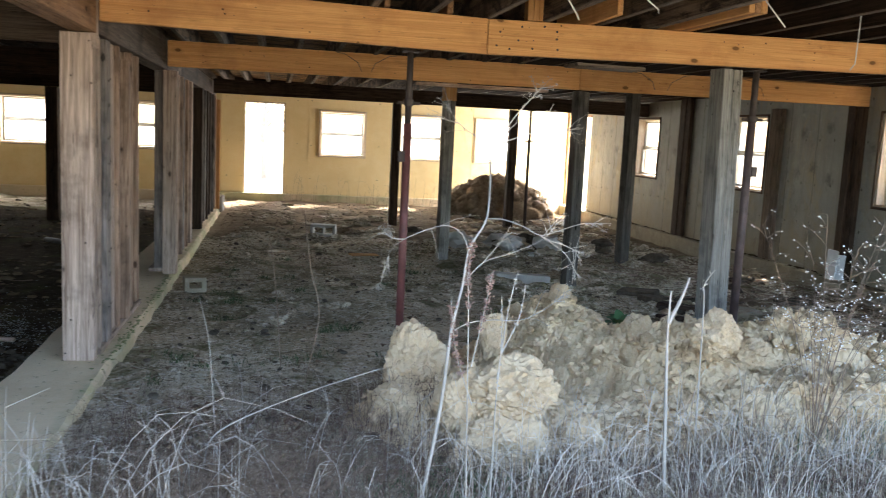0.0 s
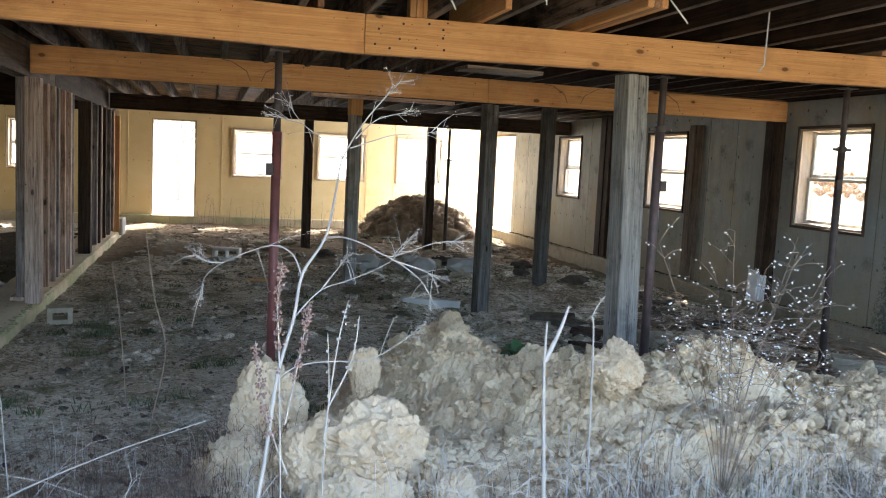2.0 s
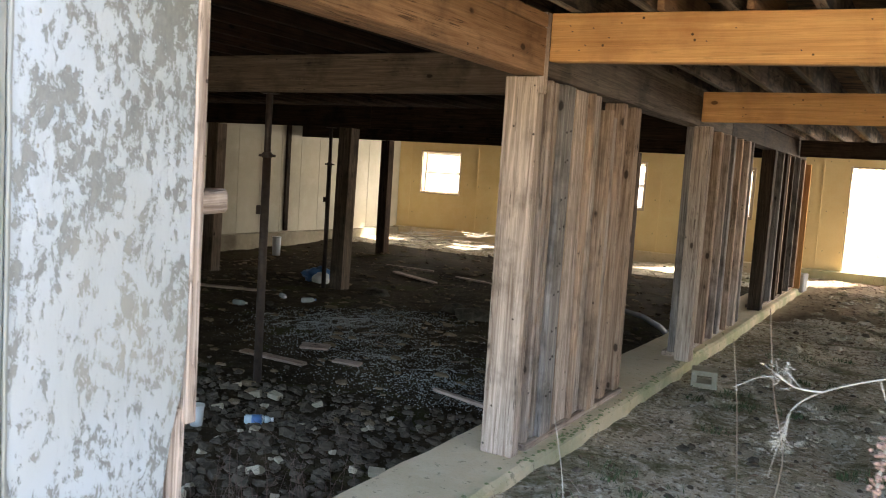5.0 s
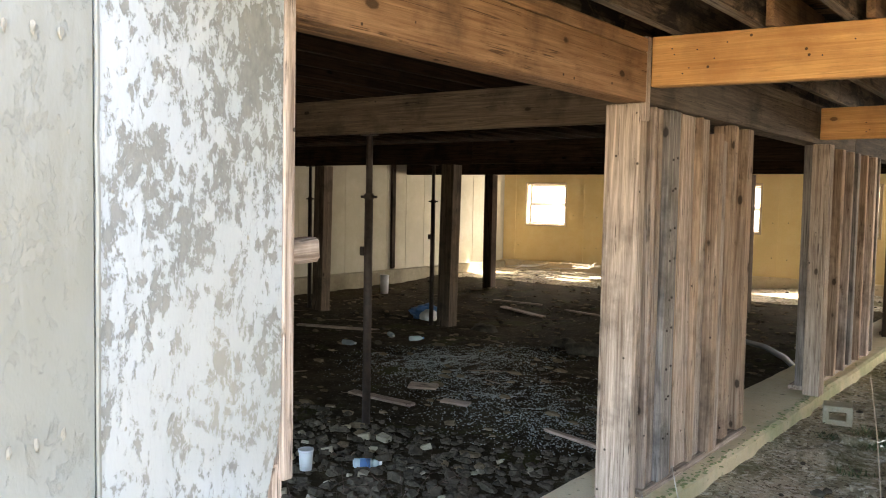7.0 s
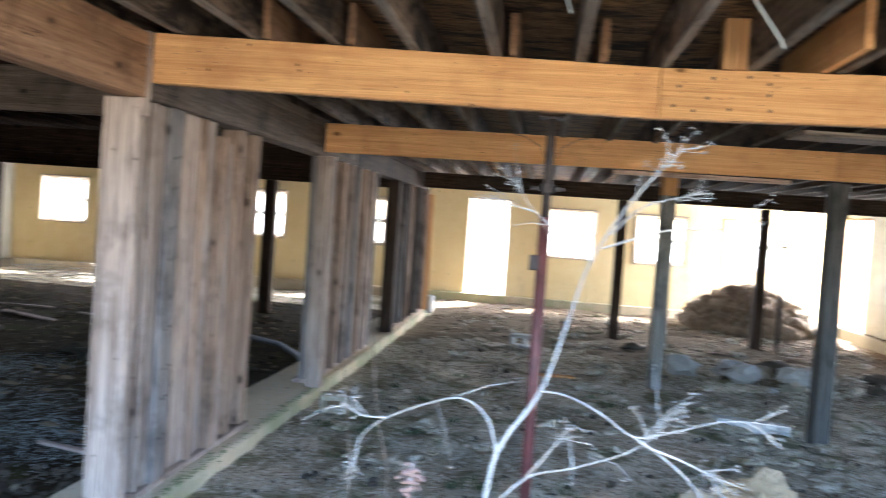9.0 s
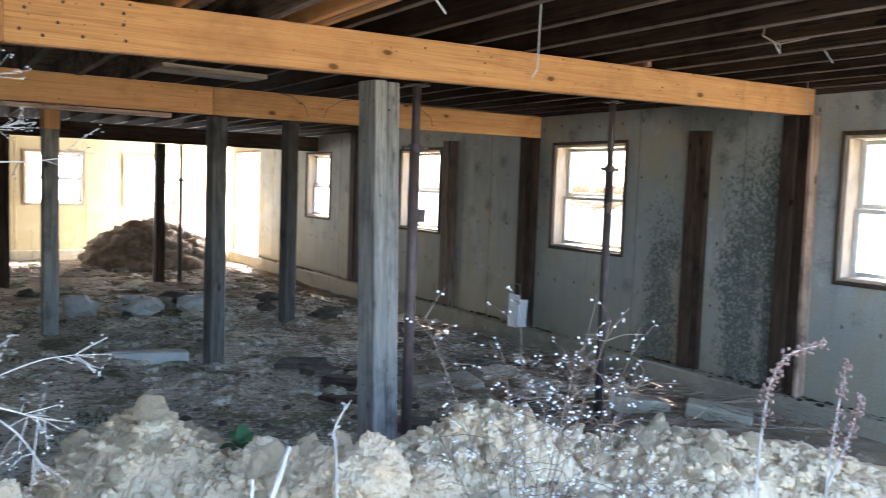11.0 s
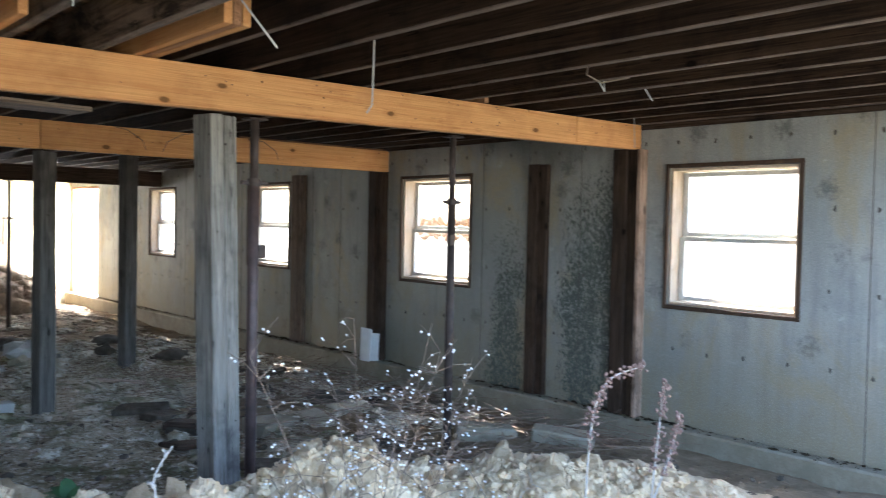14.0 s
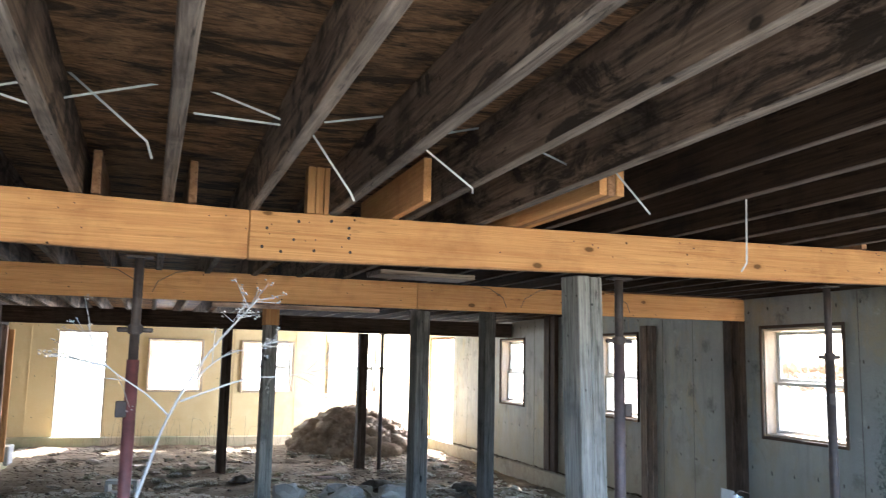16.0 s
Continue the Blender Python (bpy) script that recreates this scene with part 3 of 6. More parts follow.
def wall(name, material, along, near, far, start, end, low, high, holes, label):
    """An upright wall along x or y, with openings (from, to, sill, head) cut right through."""
    us = sorted({start, end, *[v for h in holes for v in h[:2]]})
    zs = sorted({low, high, *[v for h in holes for v in h[2:]]})

    def solid(i, k):
        if not (0 <= i < len(us) - 1 and 0 <= k < len(zs) - 1):
            return False
        u, z = (us[i] + us[i + 1]) / 2, (zs[k] + zs[k + 1]) / 2
        return not any(a < u < b and c < z < d for a, b, c, d in holes)

    bm = bmesh.new()
    cache = {}

    def vert(u, w, z):
        key = (u, w, z)
        if key not in cache:
            cache[key] = bm.verts.new((u, w, z) if along == "x" else (w, u, z))
        return cache[key]

    for i in range(len(us) - 1):
        for k in range(len(zs) - 1):
            if not solid(i, k):
                continue
            u0, u1, z0, z1 = us[i], us[i + 1], zs[k], zs[k + 1]
            quads = [[(u0, near, z0), (u1, near, z0), (u1, near, z1), (u0, near, z1)], [(u0, far, z0), (u0, far, z1), (u1, far, z1), (u1, far, z0)]]
            if not solid(i - 1, k):
                quads.append([(u0, near, z0), (u0, near, z1), (u0, far, z1), (u0, far, z0)])
            if not solid(i + 1, k):
                quads.append([(u1, near, z0), (u1, far, z0), (u1, far, z1), (u1, near, z1)])
            if not solid(i, k - 1):
                quads.append([(u0, near, z0), (u0, far, z0), (u1, far, z0), (u1, near, z0)])
            if not solid(i, k + 1):
                quads.append([(u0, near, z1), (u1, near, z1), (u1, far, z1), (u0, far, z1)])
            for q in quads:
                bm.faces.new([vert(*p) for p in q])
    bmesh.ops.recalc_face_normals(bm, faces=bm.faces[:])
    return tagged(part(name, bm, material), label, "wall", kind="structure")


EAST = [(3.65, 4.71), (7.0, 8.08), (10.43, 11.50), (13.93, 14.92)]
FAR = [(-9.375, -8.28), (-7.02, -5.95), (-4.70, -3.655), (-2.43, -1.39), (2.07, 3.10), (3.91, 4.955), (5.73, 6.76)]
DOOR = (0.37, 1.285, 0.03, 2.12)
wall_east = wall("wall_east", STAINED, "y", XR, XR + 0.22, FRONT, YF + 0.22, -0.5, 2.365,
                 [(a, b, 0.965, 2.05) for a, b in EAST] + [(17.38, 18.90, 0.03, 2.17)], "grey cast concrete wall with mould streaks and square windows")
wall_far = wall("wall_far", YELLOW_WALL, "x", YF, YF + 0.22, XL - 0.22, XR - 0.002, -0.5, 2.39,
                [(a, b, 0.965, 1.975) for a, b in FAR] + [DOOR], "yellow concrete wall with windows and a doorway")
wall_west = wall("wall_west", PALE_WALL, "y", XL - 0.22, XL, FRONT + 0.222, YF - 0.002, -0.5, 2.39, [], "pale cast concrete wall with form seams")

# out of view: added to keep light off the bay; its opening lights the rubble
wall_front_west = wall("wall_front_west", PALE_WALL, "x", FRONT, FRONT + 0.22, XL - 0.22, -0.26, -0.5, 2.39, [(-3.3, -0.9, -0.4, 1.55)], "unseen concrete wall added across the end of the bay to darken it")

part("sill_plate", box(0.2, YF - FRONT, 0.038, 0.003), OLD["y"], wall_east, "dark timber plate along the top of the wall", (XR + 0.101, (YF + FRONT) / 2, 2.385))

# footings along the walls
part("footing", box(0.15, 16.6, 0.55, 0.015), LEDGE, wall_east, "dusty concrete footing ledge", (XR - 0.077, 10.6, -0.245))
# paler than the other ledges: the light falling here is put into its material
part("footing", box(18.0, 0.13, 0.6, 0.015), FOOTING, wall_far, "dusty concrete footing ledge", (-1.1, YF - 0.067, -0.235))
part("footing", box(0.15, 16.5, 0.5, 0.015), LEDGE, wall_west, "dusty concrete footing ledge", (XL + 0.077, 10.6, -0.22))

# the low footing that divides the place, broken into three pours
strip = empty("stem_wall", (-0.195, 0, 0), "low dusty concrete footing wall along the stud partition", "wall", kind="structure")
for a, b in ((0.3, 3.52), (3.535, 10.4), (10.41, 15.9)):
    bm = bmesh.new()
    n = int((b - a) / 0.12)
    rows = []
    for i in range(n + 1):
        y = a + (b - a) * i / n
        e0, e1 = 0.018 * fbm(1, y, 2.2), 0.022 * fbm(7, y, 2.6)
        rows.append([bm.verts.new(p) for p in ((-0.275 + e0, y, -0.7), (-0.275 + e0, y, -0.015), (-0.26 + e0, y, 0.0), (0.0, y, 0.003 * fbm(3, y, 3)), (0.25 + e1, y, 0.0), (0.275 + e1, y, -0.02 + e1 * 0.4), (0.28 + e1, y, -0.7))])
    for r, s in zip(rows, rows[1:]):
        for k in range(6):
            bm.faces.new((r[k], s[k], s[k + 1], r[k + 1]))
    bm.faces.new(rows[0][::-1])
    bm.faces.new(rows[-1])
    bmesh.ops.recalc_face_normals(bm, faces=bm.faces[:])
    part("footing_pour", bm, FOOTING, strip)

# broken end of the outer wall beside the footing
west_pier = empty("wall_front", (0, 0, 0), "cast concrete wall end with peeling white paint", "wall", kind="structure")
bm = bmesh.new()
outline = [(1.995, -0.1), (2.475, -0.1), (2.468, 0.35), (2.478, 0.60), (2.50, 0.74), (2.515, 0.80), (2.53, 0.85), (2.545, 0.97), (2.545, 2.36), (1.995, 2.36)]
f0 = [bm.verts.new((0.0, y, z)) for y, z in outline]
f1 = [bm.verts.new((-0.24, y, z)) for y, z in outline]
bm.faces.new(f0)
bm.faces.new(f1[::-1])
for i in range(len(outline)):
    j = (i + 1) % len(outline)
    bm.faces.new((f0[i], f1[i], f1[j], f0[j]))
bmesh.ops.recalc_face_normals(bm, faces=bm.faces[:])
part("painted_panel", bm, PEELING, west_pier, "white paint flaking off grey concrete")
part("panel", box(0.232, 1.5, 2.46, 0.004), PATCHY, west_pier, "thinly whitewashed concrete", (-0.124, 1.242, 1.13))
seam_geo = Geo()
seam_geo.tube([(0.0, 1.994 + 0.003 * fbm(1, z * 0.1, 9), z * 0.1) for z in range(0, 24)], 0.006, 0.006, 6)
seam_geo.put("form_seam", PATCHY, west_pier)
ties = Geo()
for y in (1.72, 1.79, 1.85, 1.91):
    for z in (1.02, 1.92):
        ties.lump((0.0, y, z + random.uniform(-0.02, 0.02)), (0.004, 0.006, 0.015), y * 9 + z, 2, 0.6)
for k in range(12):
    ties.lump((0.0, random.uniform(1.67, 2.5), random.uniform(0.9, 2.0)), (0.002, 0.004, 0.007), k, 1, 0.6)
ties.put("form_tie", plain("tie_rust", (0.33, 0.30, 0.25), 0.9), west_pier, "stubs of rusted form ties")
part("buck", box(0.25, 0.04, 1.62, 0.004, 0.002), WORN["z"], west_pier, "weathered pinkish brown nailed board", (-0.118, 2.567, 1.57))
bm = box(0.22, 0.05, 0.8, 0.006, 0.006)
part("buck_splinter", bm, WORN["z"], west_pier, "splintered lower end of the board", (-0.125, 2.535, 0.40))
part("stub", box(0.085, 0.21, 0.075, 0.012, 0.006), WORN["y"], west_pier, "broken grey timber stub", (-0.10, 2.65, 1.40), (4, 0, 0))

# form seams and ties on the long walls
TIE = plain("tie_mark", (0.10, 0.09, 0.075), 0.9)
for k in range(27):
    y = 2.55 + 0.61 * k
    if any(a - 0.05 < y < b + 0.05 for a, b in EAST) or y > 17.3:
        continue
    part("form_seam", box(0.006, 0.006, 2.34, 0.001), TIE, wall_east, "", (XR + 0.0005, y, 1.20))
for k in range(28):
    x = -9.7 + 0.64 * k
    if any(a - 0.05 < x < b + 0.05 for a, b in FAR + [DOOR[:2]]) or x > 7.9:
        continue
    part("form_seam", box(0.014, 0.008, 2.34, 0.002), YELLOW_WALL, wall_far, "", (x, YF - 0.001, 1.20))
for k in range(25):
    part("form_seam", box(0.008, 0.014, 2.34, 0.002), PALE_WALL, wall_west, "", (XL + 0.001, 3.1 + 0.63 * k, 1.20))
ties = Geo()
for z in (0.62, 1.15, 1.72, 2.24):
    for k in range(52):
        y = 2.5 + 0.305 * k + random.uniform(-0.02, 0.02)
        if y < 17.2 and not (0.9 < z < 2.1 and any(a < y < b for a, b in EAST)):
            ties.lump((XR, y, z + random.uniform(-0.015, 0.015)), (0.004, 0.011, 0.017), k + z, 2, 0.9)
ties.put("form_tie", TIE, wall_east, "dark form tie holes")
ties = Geo()
for z in (0.45, 1.2, 2.2):
    for k in range(57):
        x = -9.6 + 0.31 * k
        if not any(a - 0.03 < x < b + 0.03 for a, b in FAR + [DOOR[:2]]):
            ties.lump((x, YF, z + random.uniform(-0.02, 0.02)), (0.010, 0.003, 0.012), k + z, 1, 0.5)
ties.put("form_tie", TIE, wall_far, "dark form tie holes")


def window(number, at, turn, width, height, depth, label, trim=CASING):
    """A double-hung wooden window in a wall opening: x across, y outwards, z up from the sill."""
    w = empty("window_%d" % number, at, label, "window", "windows", "structure", turn)
    e = 0.022
    for name, sx, sz, x, z in (("casing", 0.03, height + 0.06, -0.012, height / 2), ("casing", 0.03, height + 0.06, width + 0.012, height / 2)):
        part(name, box(sx, 0.02, sz, 0.003), trim, w, "", (x, -0.008, z))
    for z in (-0.014, height + 0.014):
        part("casing", box(width - 0.008, 0.02, 0.03, 0.003), trim, w, "", (width / 2, -0.008, z))
    for x in (e / 2 + 0.004, width - e / 2 - 0.004):
        part("jamb", box(e, depth - 0.012, height - 0.008, 0.002), FRAME_WOOD, w, "pale bare wooden lining", (x, depth / 2 + 0.004, height / 2))
    for z, n in ((e / 2 + 0.004, "sill"), (height - e / 2 - 0.004, "head")):
        part(n, box(width - 2 * e - 0.012, depth - 0.012, e, 0.002), FRAME_WOOD, w, "", (width / 2, depth / 2 + 0.004, z))
    iw, half = width - 2 * e - 0.016, (height - 2 * e - 0.02) / 2
    for k in range(2):
        y, z0 = depth * 0.62 + 0.036 * k, e + 0.010 + half * k
        s = part("sash", box(0.042, 0.032, half, 0.003), SASH, w, "weathered white sash", (e + 0.008 + 0.021, y, z0 + half / 2))
        part("stile", box(0.042, 0.032, half, 0.003), SASH, s, "", (iw - 0.042, 0, 0))
        for zz in (-half / 2 + 0.02, half / 2 - 0.017):
            part("rail", box(iw - 0.086, 0.030, 0.036, 0.003), SASH, s, "", (iw / 2 - 0.021, 0, zz))
        g = part("pane", box(iw - 0.08, 0.004, half - 0.06, 0), GLASS, s, "dusty window glass", (iw / 2 - 0.021, 0, 0))
        g.visible_shadow = False
    return w


for k, (a, b) in enumerate(EAST):
    window(k + 1, (XR, b, 0.965), -90, b - a, 1.085, 0.22, "square double-hung window with dark casing in concrete")
# pale wood trim here also carries the glow of light on the far casings
for k, (a, b) in enumerate(FAR):
    window(k + 5, (a, YF, 0.965), 0, b - a, 1.01, 0.22, "square double-hung window in the yellow wall", FRAME_WOOD)

door_far = empty("door_1", (0.37, YF, 0.03), "open doorway with a narrow wooden frame and no leaf", "doorway", kind="structure")
for x in (0.017, 0.898):
    part("jamb", box(0.03, 0.21, 2.08, 0.003), FRAME_WOOD, door_far, "", (x, 0.11, 1.042))
part("head", box(0.845, 0.21, 0.03, 0.003), FRAME_WOOD, door_far, "", (0.4575, 0.11, 2.07))
door_east = empty("door_2", (XR, 18.90, 0.03), "open doorway with a reddish wooden frame", "doorway", kind="structure", turn=-90)
for x in (0.022, 1.498):
    part("jamb", box(0.04, 0.21, 2.13, 0.003), BROWN["z"], door_east, "", (x, 0.11, 1.067))
part("head", box(1.43, 0.21, 0.04, 0.003), BROWN["x"], door_east, "", (0.76, 0.11, 2.115))

# subfloor overhead, in sheets that follow the sag
bm = bmesh.new()
cols = [XL - 0.2 + k * 0.40 for k in range(46)] + [XR + 0.2]
rows = [[bm.verts.new((x, y, beam_top(x) + 0.2375 + t)) for t in (0.0, 0.02) for y in (FRONT - 0.02, YF + 0.2)] for x in cols]
for r, s in zip(rows, rows[1:]):
    for q in ((0, 1, 1, 0), (2, 3, 3, 2)):
        bm.faces.new((r[q[0]], r[q[1]], s[q[2]], s[q[3]]))
    bm.faces.new((r[0], s[0], s[2], r[2]))
    bm.faces.new((r[1], s[1], s[3], r[3]))
bm.faces.new([rows[0][i] for i in (0, 1, 3, 2)])
bm.faces.new([rows[-1][i] for i in (0, 1, 3, 2)])
bmesh.ops.recalc_face_normals(bm, faces=bm.faces[:])
tagged(part("ceiling", bm, PLY), "water-stained plywood subfloor seen from below", "ceiling", kind="structure")
random.seed(3)
stamp = bmesh.new()
for x0, x1 in ((1.80, 1.86), (1.88, 1.92), (1.95, 2.08), (2.20, 2.24), (2.26, 2.42), (2.45, 2.48)):
    for y in (4.33, 4.37, 4.41):
        if random.random() < 0.75:
            q = bmesh.ops.create_cube(stamp, size=1.0)["verts"]
            for v in q:
                v.co = Vector(((x0 + x1) / 2 + v.co.x * (x1 - x0), y + v.co.y * 0.022, beam_top(x0) + 0.2362 + v.co.z * 0.001))
tagged(part("printed_stamp", stamp, CASING), "faint dark printed stamp under the plywood", "stamp", kind="structure")
for name, sx, sy, x, y in (("rim_joist", XR - XL + 0.4, 0.04, (XR + XL) / 2, FRONT - 0.045), ("rim_joist", XR - XL + 0.4, 0.04, (XR + XL) / 2, YF + 0.19)):
    tagged(part(name, box(sx, sy, 0.27, 0.003), OLD["x"], None, "", (x, y, 2.515)), "dark board closing the joist ends", "joist", "rim joists", "structure")
for x in (XR + 0.16, XL - 0.16):
    tagged(part("rim_joist", box(0.04, YF - FRONT + 0.1, 0.27, 0.003), OLD["y"], None, "", (x, (YF + FRONT) / 2 + 0.06, 2.53)), "dark board closing the joist ends", "joist", "rim joists", "structure")

# ---- timber frame ----
def joist(x, sister=False):
    z = beam_top(x)
    # beyond x 3.9 and in the bay the joist colour itself carries the shade
    ob = part("floor_joist", box(0.05 if x < 3.9 else 0.038, YF - FRONT + 0.12, 0.234, 0.005, 0.003), JOIST if -0.3 < x < 3.9 else SHADE_WOOD["y"], None, "", (x, (YF + FRONT) / 2 + 0.07, z + 0.1185))
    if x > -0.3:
        # lighter undersides stand for light thrown up from the ground
        ob.data.materials.append(LIT_EDGE if x < 3.9 else SHADED)
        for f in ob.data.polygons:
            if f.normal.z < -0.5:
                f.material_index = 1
    tagged(ob, "dark floor joist laid over the beams, shade in its colour", "joist", "floor joists", "structure")


for k in range(46):
    x = 2.09 - 0.392 * 30 + 0.392 * k
    if XL < x < XR + 0.1:
        joist(x)


b1 = empty("beam", (0, 4.966, 2.1), "long sagging built-up beam of fresh orange timber, spliced with bolts", "beam", "main beams", "structure")


def low1(x):
    return 2.147 - 2.1 + (2.106 - 2.147) * x / 2.47 if x < 2.47 else 0.006 + (2.206 - 2.106) * (x - 2.47) / 5.53


def top1(x):
    return beam_top(x) - 2.1 - 0.002


for k, (cuts, mm) in enumerate((((0.006, 2.468, 7.165, 7.98), FRESH), ((0.006, 3.9, 7.98), FRESH), ((0.006, 2.0, 5.6, 7.98), BROWN))):
    for a, b in zip(cuts, cuts[1:]):
        y = 0.0395 * k
        mids = [a] + [c for c in (2.468,) if a + 0.01 < c < b - 0.01] + [b]
        for p, q in zip(mids, mids[1:]):
            lift = 0.004 if k else 0.0
            part("board", slope_box(p, q - 0.003, y, y + 0.038, (low1(p) + lift, low1(q) + lift), (top1(p) - lift, top1(q) - lift)), mm["x"], b1)
nail = rod(0.0045, 0.006, 10)
nail_me = bpy.data.meshes.new("nail")
nail.to_mesh(nail_me)
nail.free()
nail_me.materials.append(DARK_STEEL)
random.seed(5)
spots = [(2.53, 0.06), (2.55, 0.15), (2.68, 0.10), (2.70, 0.19), (2.78, 0.05), (2.95, 0.17), (2.95, 0.12), (2.96, 0.05), (2.62, 0.04), (2.86, 0.2)]
spots += [(random.uniform(0.1, 7.9), random.uniform(0.05, 0.2)) for _ in range(45)]
for k, (x, z) in enumerate(spots):
    o = new("nail", nail_me)
    o.scale = (1.7, 1.7, 1) if k < 10 else (0.7, 0.7, 1)
    o.parent, o.location, o.rotation_euler = b1, (x, -0.0015, low1(x) + z), (radians(90), 0, 0)

b2 = empty("beam", (0, 8.32, 2.1), "built-up orange timber beam carrying the floor joists", "beam", "main beams", "structure")
for k, (cuts, mm) in enumerate((((0.006, 4.36, 8.0), FRESH), ((0.006, 2.9, 6.2, 8.0), BROWN))):
    for a, b in zip(cuts, cuts[1:]):
        part("board", slope_box(a, b - 0.004, 0.0395 * k, 0.0395 * k + 0.038, (0.006 + 0.028 * a / 8, 0.006 + 0.028 * b / 8), (min(top1(a), top1(b)), min(top1(a), top1(b)))), mm["x"], b2)
part("cleat", box(1.46, 0.10, 0.035, 0.004), TAN["x"], b2, "flat plank nailed under the beam", (3.27, 0.04, -0.012))
for k, x in enumerate([0.35, 0.95, 1.5, 2.3, 2.9, 3.7, 4.2, 4.5, 5.3, 6.1, 6.9, 7.5]):
    o = new("nail", nail_me)
    o.parent, o.location, o.rotation_euler = b2, (x, -0.0015, 0.06 + 0.15 * ((k * 37) % 10) / 10), (radians(90), 0, 0)


def plain_beam(x0, x1, y, low, mm, label, depth=0.25, plies=3):
    g = empty("beam", (x0, y, low), label, "beam", "main beams", "structure")
    for k in range(plies):
        n = 2 + (k % 2)
        for j in range(n):
            a, b = (x1 - x0) * j / n, (x1 - x0) * (j + 1) / n
            part("board", box(b - a - 0.004, 0.037, depth - 0.004 * k, 0.004, 0.002), mm["x"], g, "", ((a + b) / 2, 0.0195 + 0.039 * k, depth / 2))
    return g


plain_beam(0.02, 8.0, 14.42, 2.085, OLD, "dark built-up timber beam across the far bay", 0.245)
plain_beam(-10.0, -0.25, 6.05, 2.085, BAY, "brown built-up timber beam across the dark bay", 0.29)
# the two deeper bay beams are coloured for the shade they hang in
plain_beam(-10.0, -0.25, 10.62, 2.06, SHADE_WOOD, "dark built-up timber beam across the dark bay", 0.31)
plain_beam(-10.0, -0.25, 15.0, 2.06, SHADE_WOOD, "dark built-up timber beam across the dark bay", 0.31)

line_beam = empty("partition_girder", (-0.085, 0, 2.068), "brown timber girder over the stud partition and its openings", "beam", "main beams", "structure")
for a, b, mm in ((2.3, 4.955, BROWN), (4.96, 9.7, BAY), (9.705, 15.42, OLD)):
    for x in (-0.055, 0.0, 0.055):
        part("board", box(0.052, b - a, 0.246, 0.005, 0.003), mm["y"], line_beam, "", (x, (a + b) / 2, 0.125))
    part("top_plate", box(0.165, b - a - 0.01, 0.066, 0.005, 0.002), mm["y"], line_beam, "", (0, (a + b) / 2, 0.284))
part("end_board", box(0.045, 0.05, 0.42, 0.004), WORN["z"], line_beam, "", (0.06, 4.962, 0.12))

# stud partition standing on the footing
random.seed(11)


def stud_cluster(y0, studs, plate_to, label):
    c = empty("stud_partition", (-0.1, y0, 0), label, "stud wall", "stud partitions", "structure")
    part("sole_plate", box(0.17, plate_to - y0 - 0.16, 0.038, 0.004), WORN["y"], c, "", (-0.0, (plate_to - y0) / 2 + 0.08, 0.0205))
    for a, b, xa, xb, top, mm in studs:
        foot = 0.0 if a < 0.05 else 0.041
        part("stud", box(xb - xa, b - a, top - foot, 0.006, 0.003), mm["z"], c, "", ((xa + xb) / 2, (a + b) / 2, (top + foot) / 2 + 0.001))
    return c


stud_cluster(4.925, [(0.0, 0.09, -0.118, 0.075, 2.065, WORN), (0.093, 0.14, -0.10, 0.040, 2.065, TAN), (0.17, 0.21, -0.07, 0.080, 2.065, WORN),
                     (0.214, 0.26, -0.07, 0.060, 2.065, TAN), (0.29, 0.33, -0.07, 0.060, 2.065, WORN), (0.335, 0.50, -0.07, 0.092, 2.065, GREYED),
                     (0.505, 0.55, -0.06, 0.075, 2.065, TAN), (0.62, 0.80, -0.06, 0.055, 2.065, WORN),
                     (0.804, 0.85, -0.06, 0.085, 2.065, TAN), (0.93, 1.02, -0.06, 0.060, 2.065, WORN), (1.06, 1.13, -0.06, 0.11, 1.99, TAN),
                     (1.135, 1.22, -0.05, 0.10, 1.95, WORN), (1.40, 1.50, -0.06, 0.075, 2.065, TAN), (1.70, 1.82, -0.07, 0.07, 2.065, TAN)],
             6.78, "weathered grey and brown studs bunched beside an opening")
for k in range(18):
    o = new("nail", nail_me)
    o.parent, o.location, o.rotation_euler = bpy.data.objects["stud_partition"], (0.0935, 0.38 + 0.05 * (k % 2) + 0.01 * ((k * 7) % 3), 0.28 + 0.19 * (k // 2) + 0.012 * ((k * 5) % 4)), (0, radians(90), 0)
    o.scale = (1.5, 1.5, 1)
mid = [(0.0, 0.14, 0.07, 0.205, 2.065, WORN), (0.145, 0.24, -0.03, 0.12, 2.065, GREYED)]
mid += [(0.42 + 0.34 * k, 0.42 + 0.34 * k + (0.045, 0.09, 0.05, 0.10)[k % 4], -0.03, 0.13 + 0.012 * (k % 3), 2.065, (GREYED, TAN, WORN)[k % 3]) for k in range(7)]
stud_cluster(8.25, mid, 10.9, "weathered dark grey studs bunched beside an opening")
far_studs = [(0.0, 0.15, -0.03, 0.13, 2.065, OLD)] + [(0.3 + 0.37 * k + (0, 0.12, -0.05, 0.07)[k % 4], 0.34 + 0.37 * k + (0.02, 0.13, 0.0, 0.12)[k % 4], -0.03, 0.10 + 0.02 * (k % 3), 2.065, (OLD, GREYED, OLD, TAN)[k % 4]) for k in range(8)]
stud_cluster(12.2, far_studs, 15.3, "dark studs standing on the footing")
# fresh orange timber stands in for the daylight on this board
part("door_jamb", box(0.20, 0.05, 2.0, 0.004), FRESH["z"], None, "", (-0.02, 15.46, 1.005))
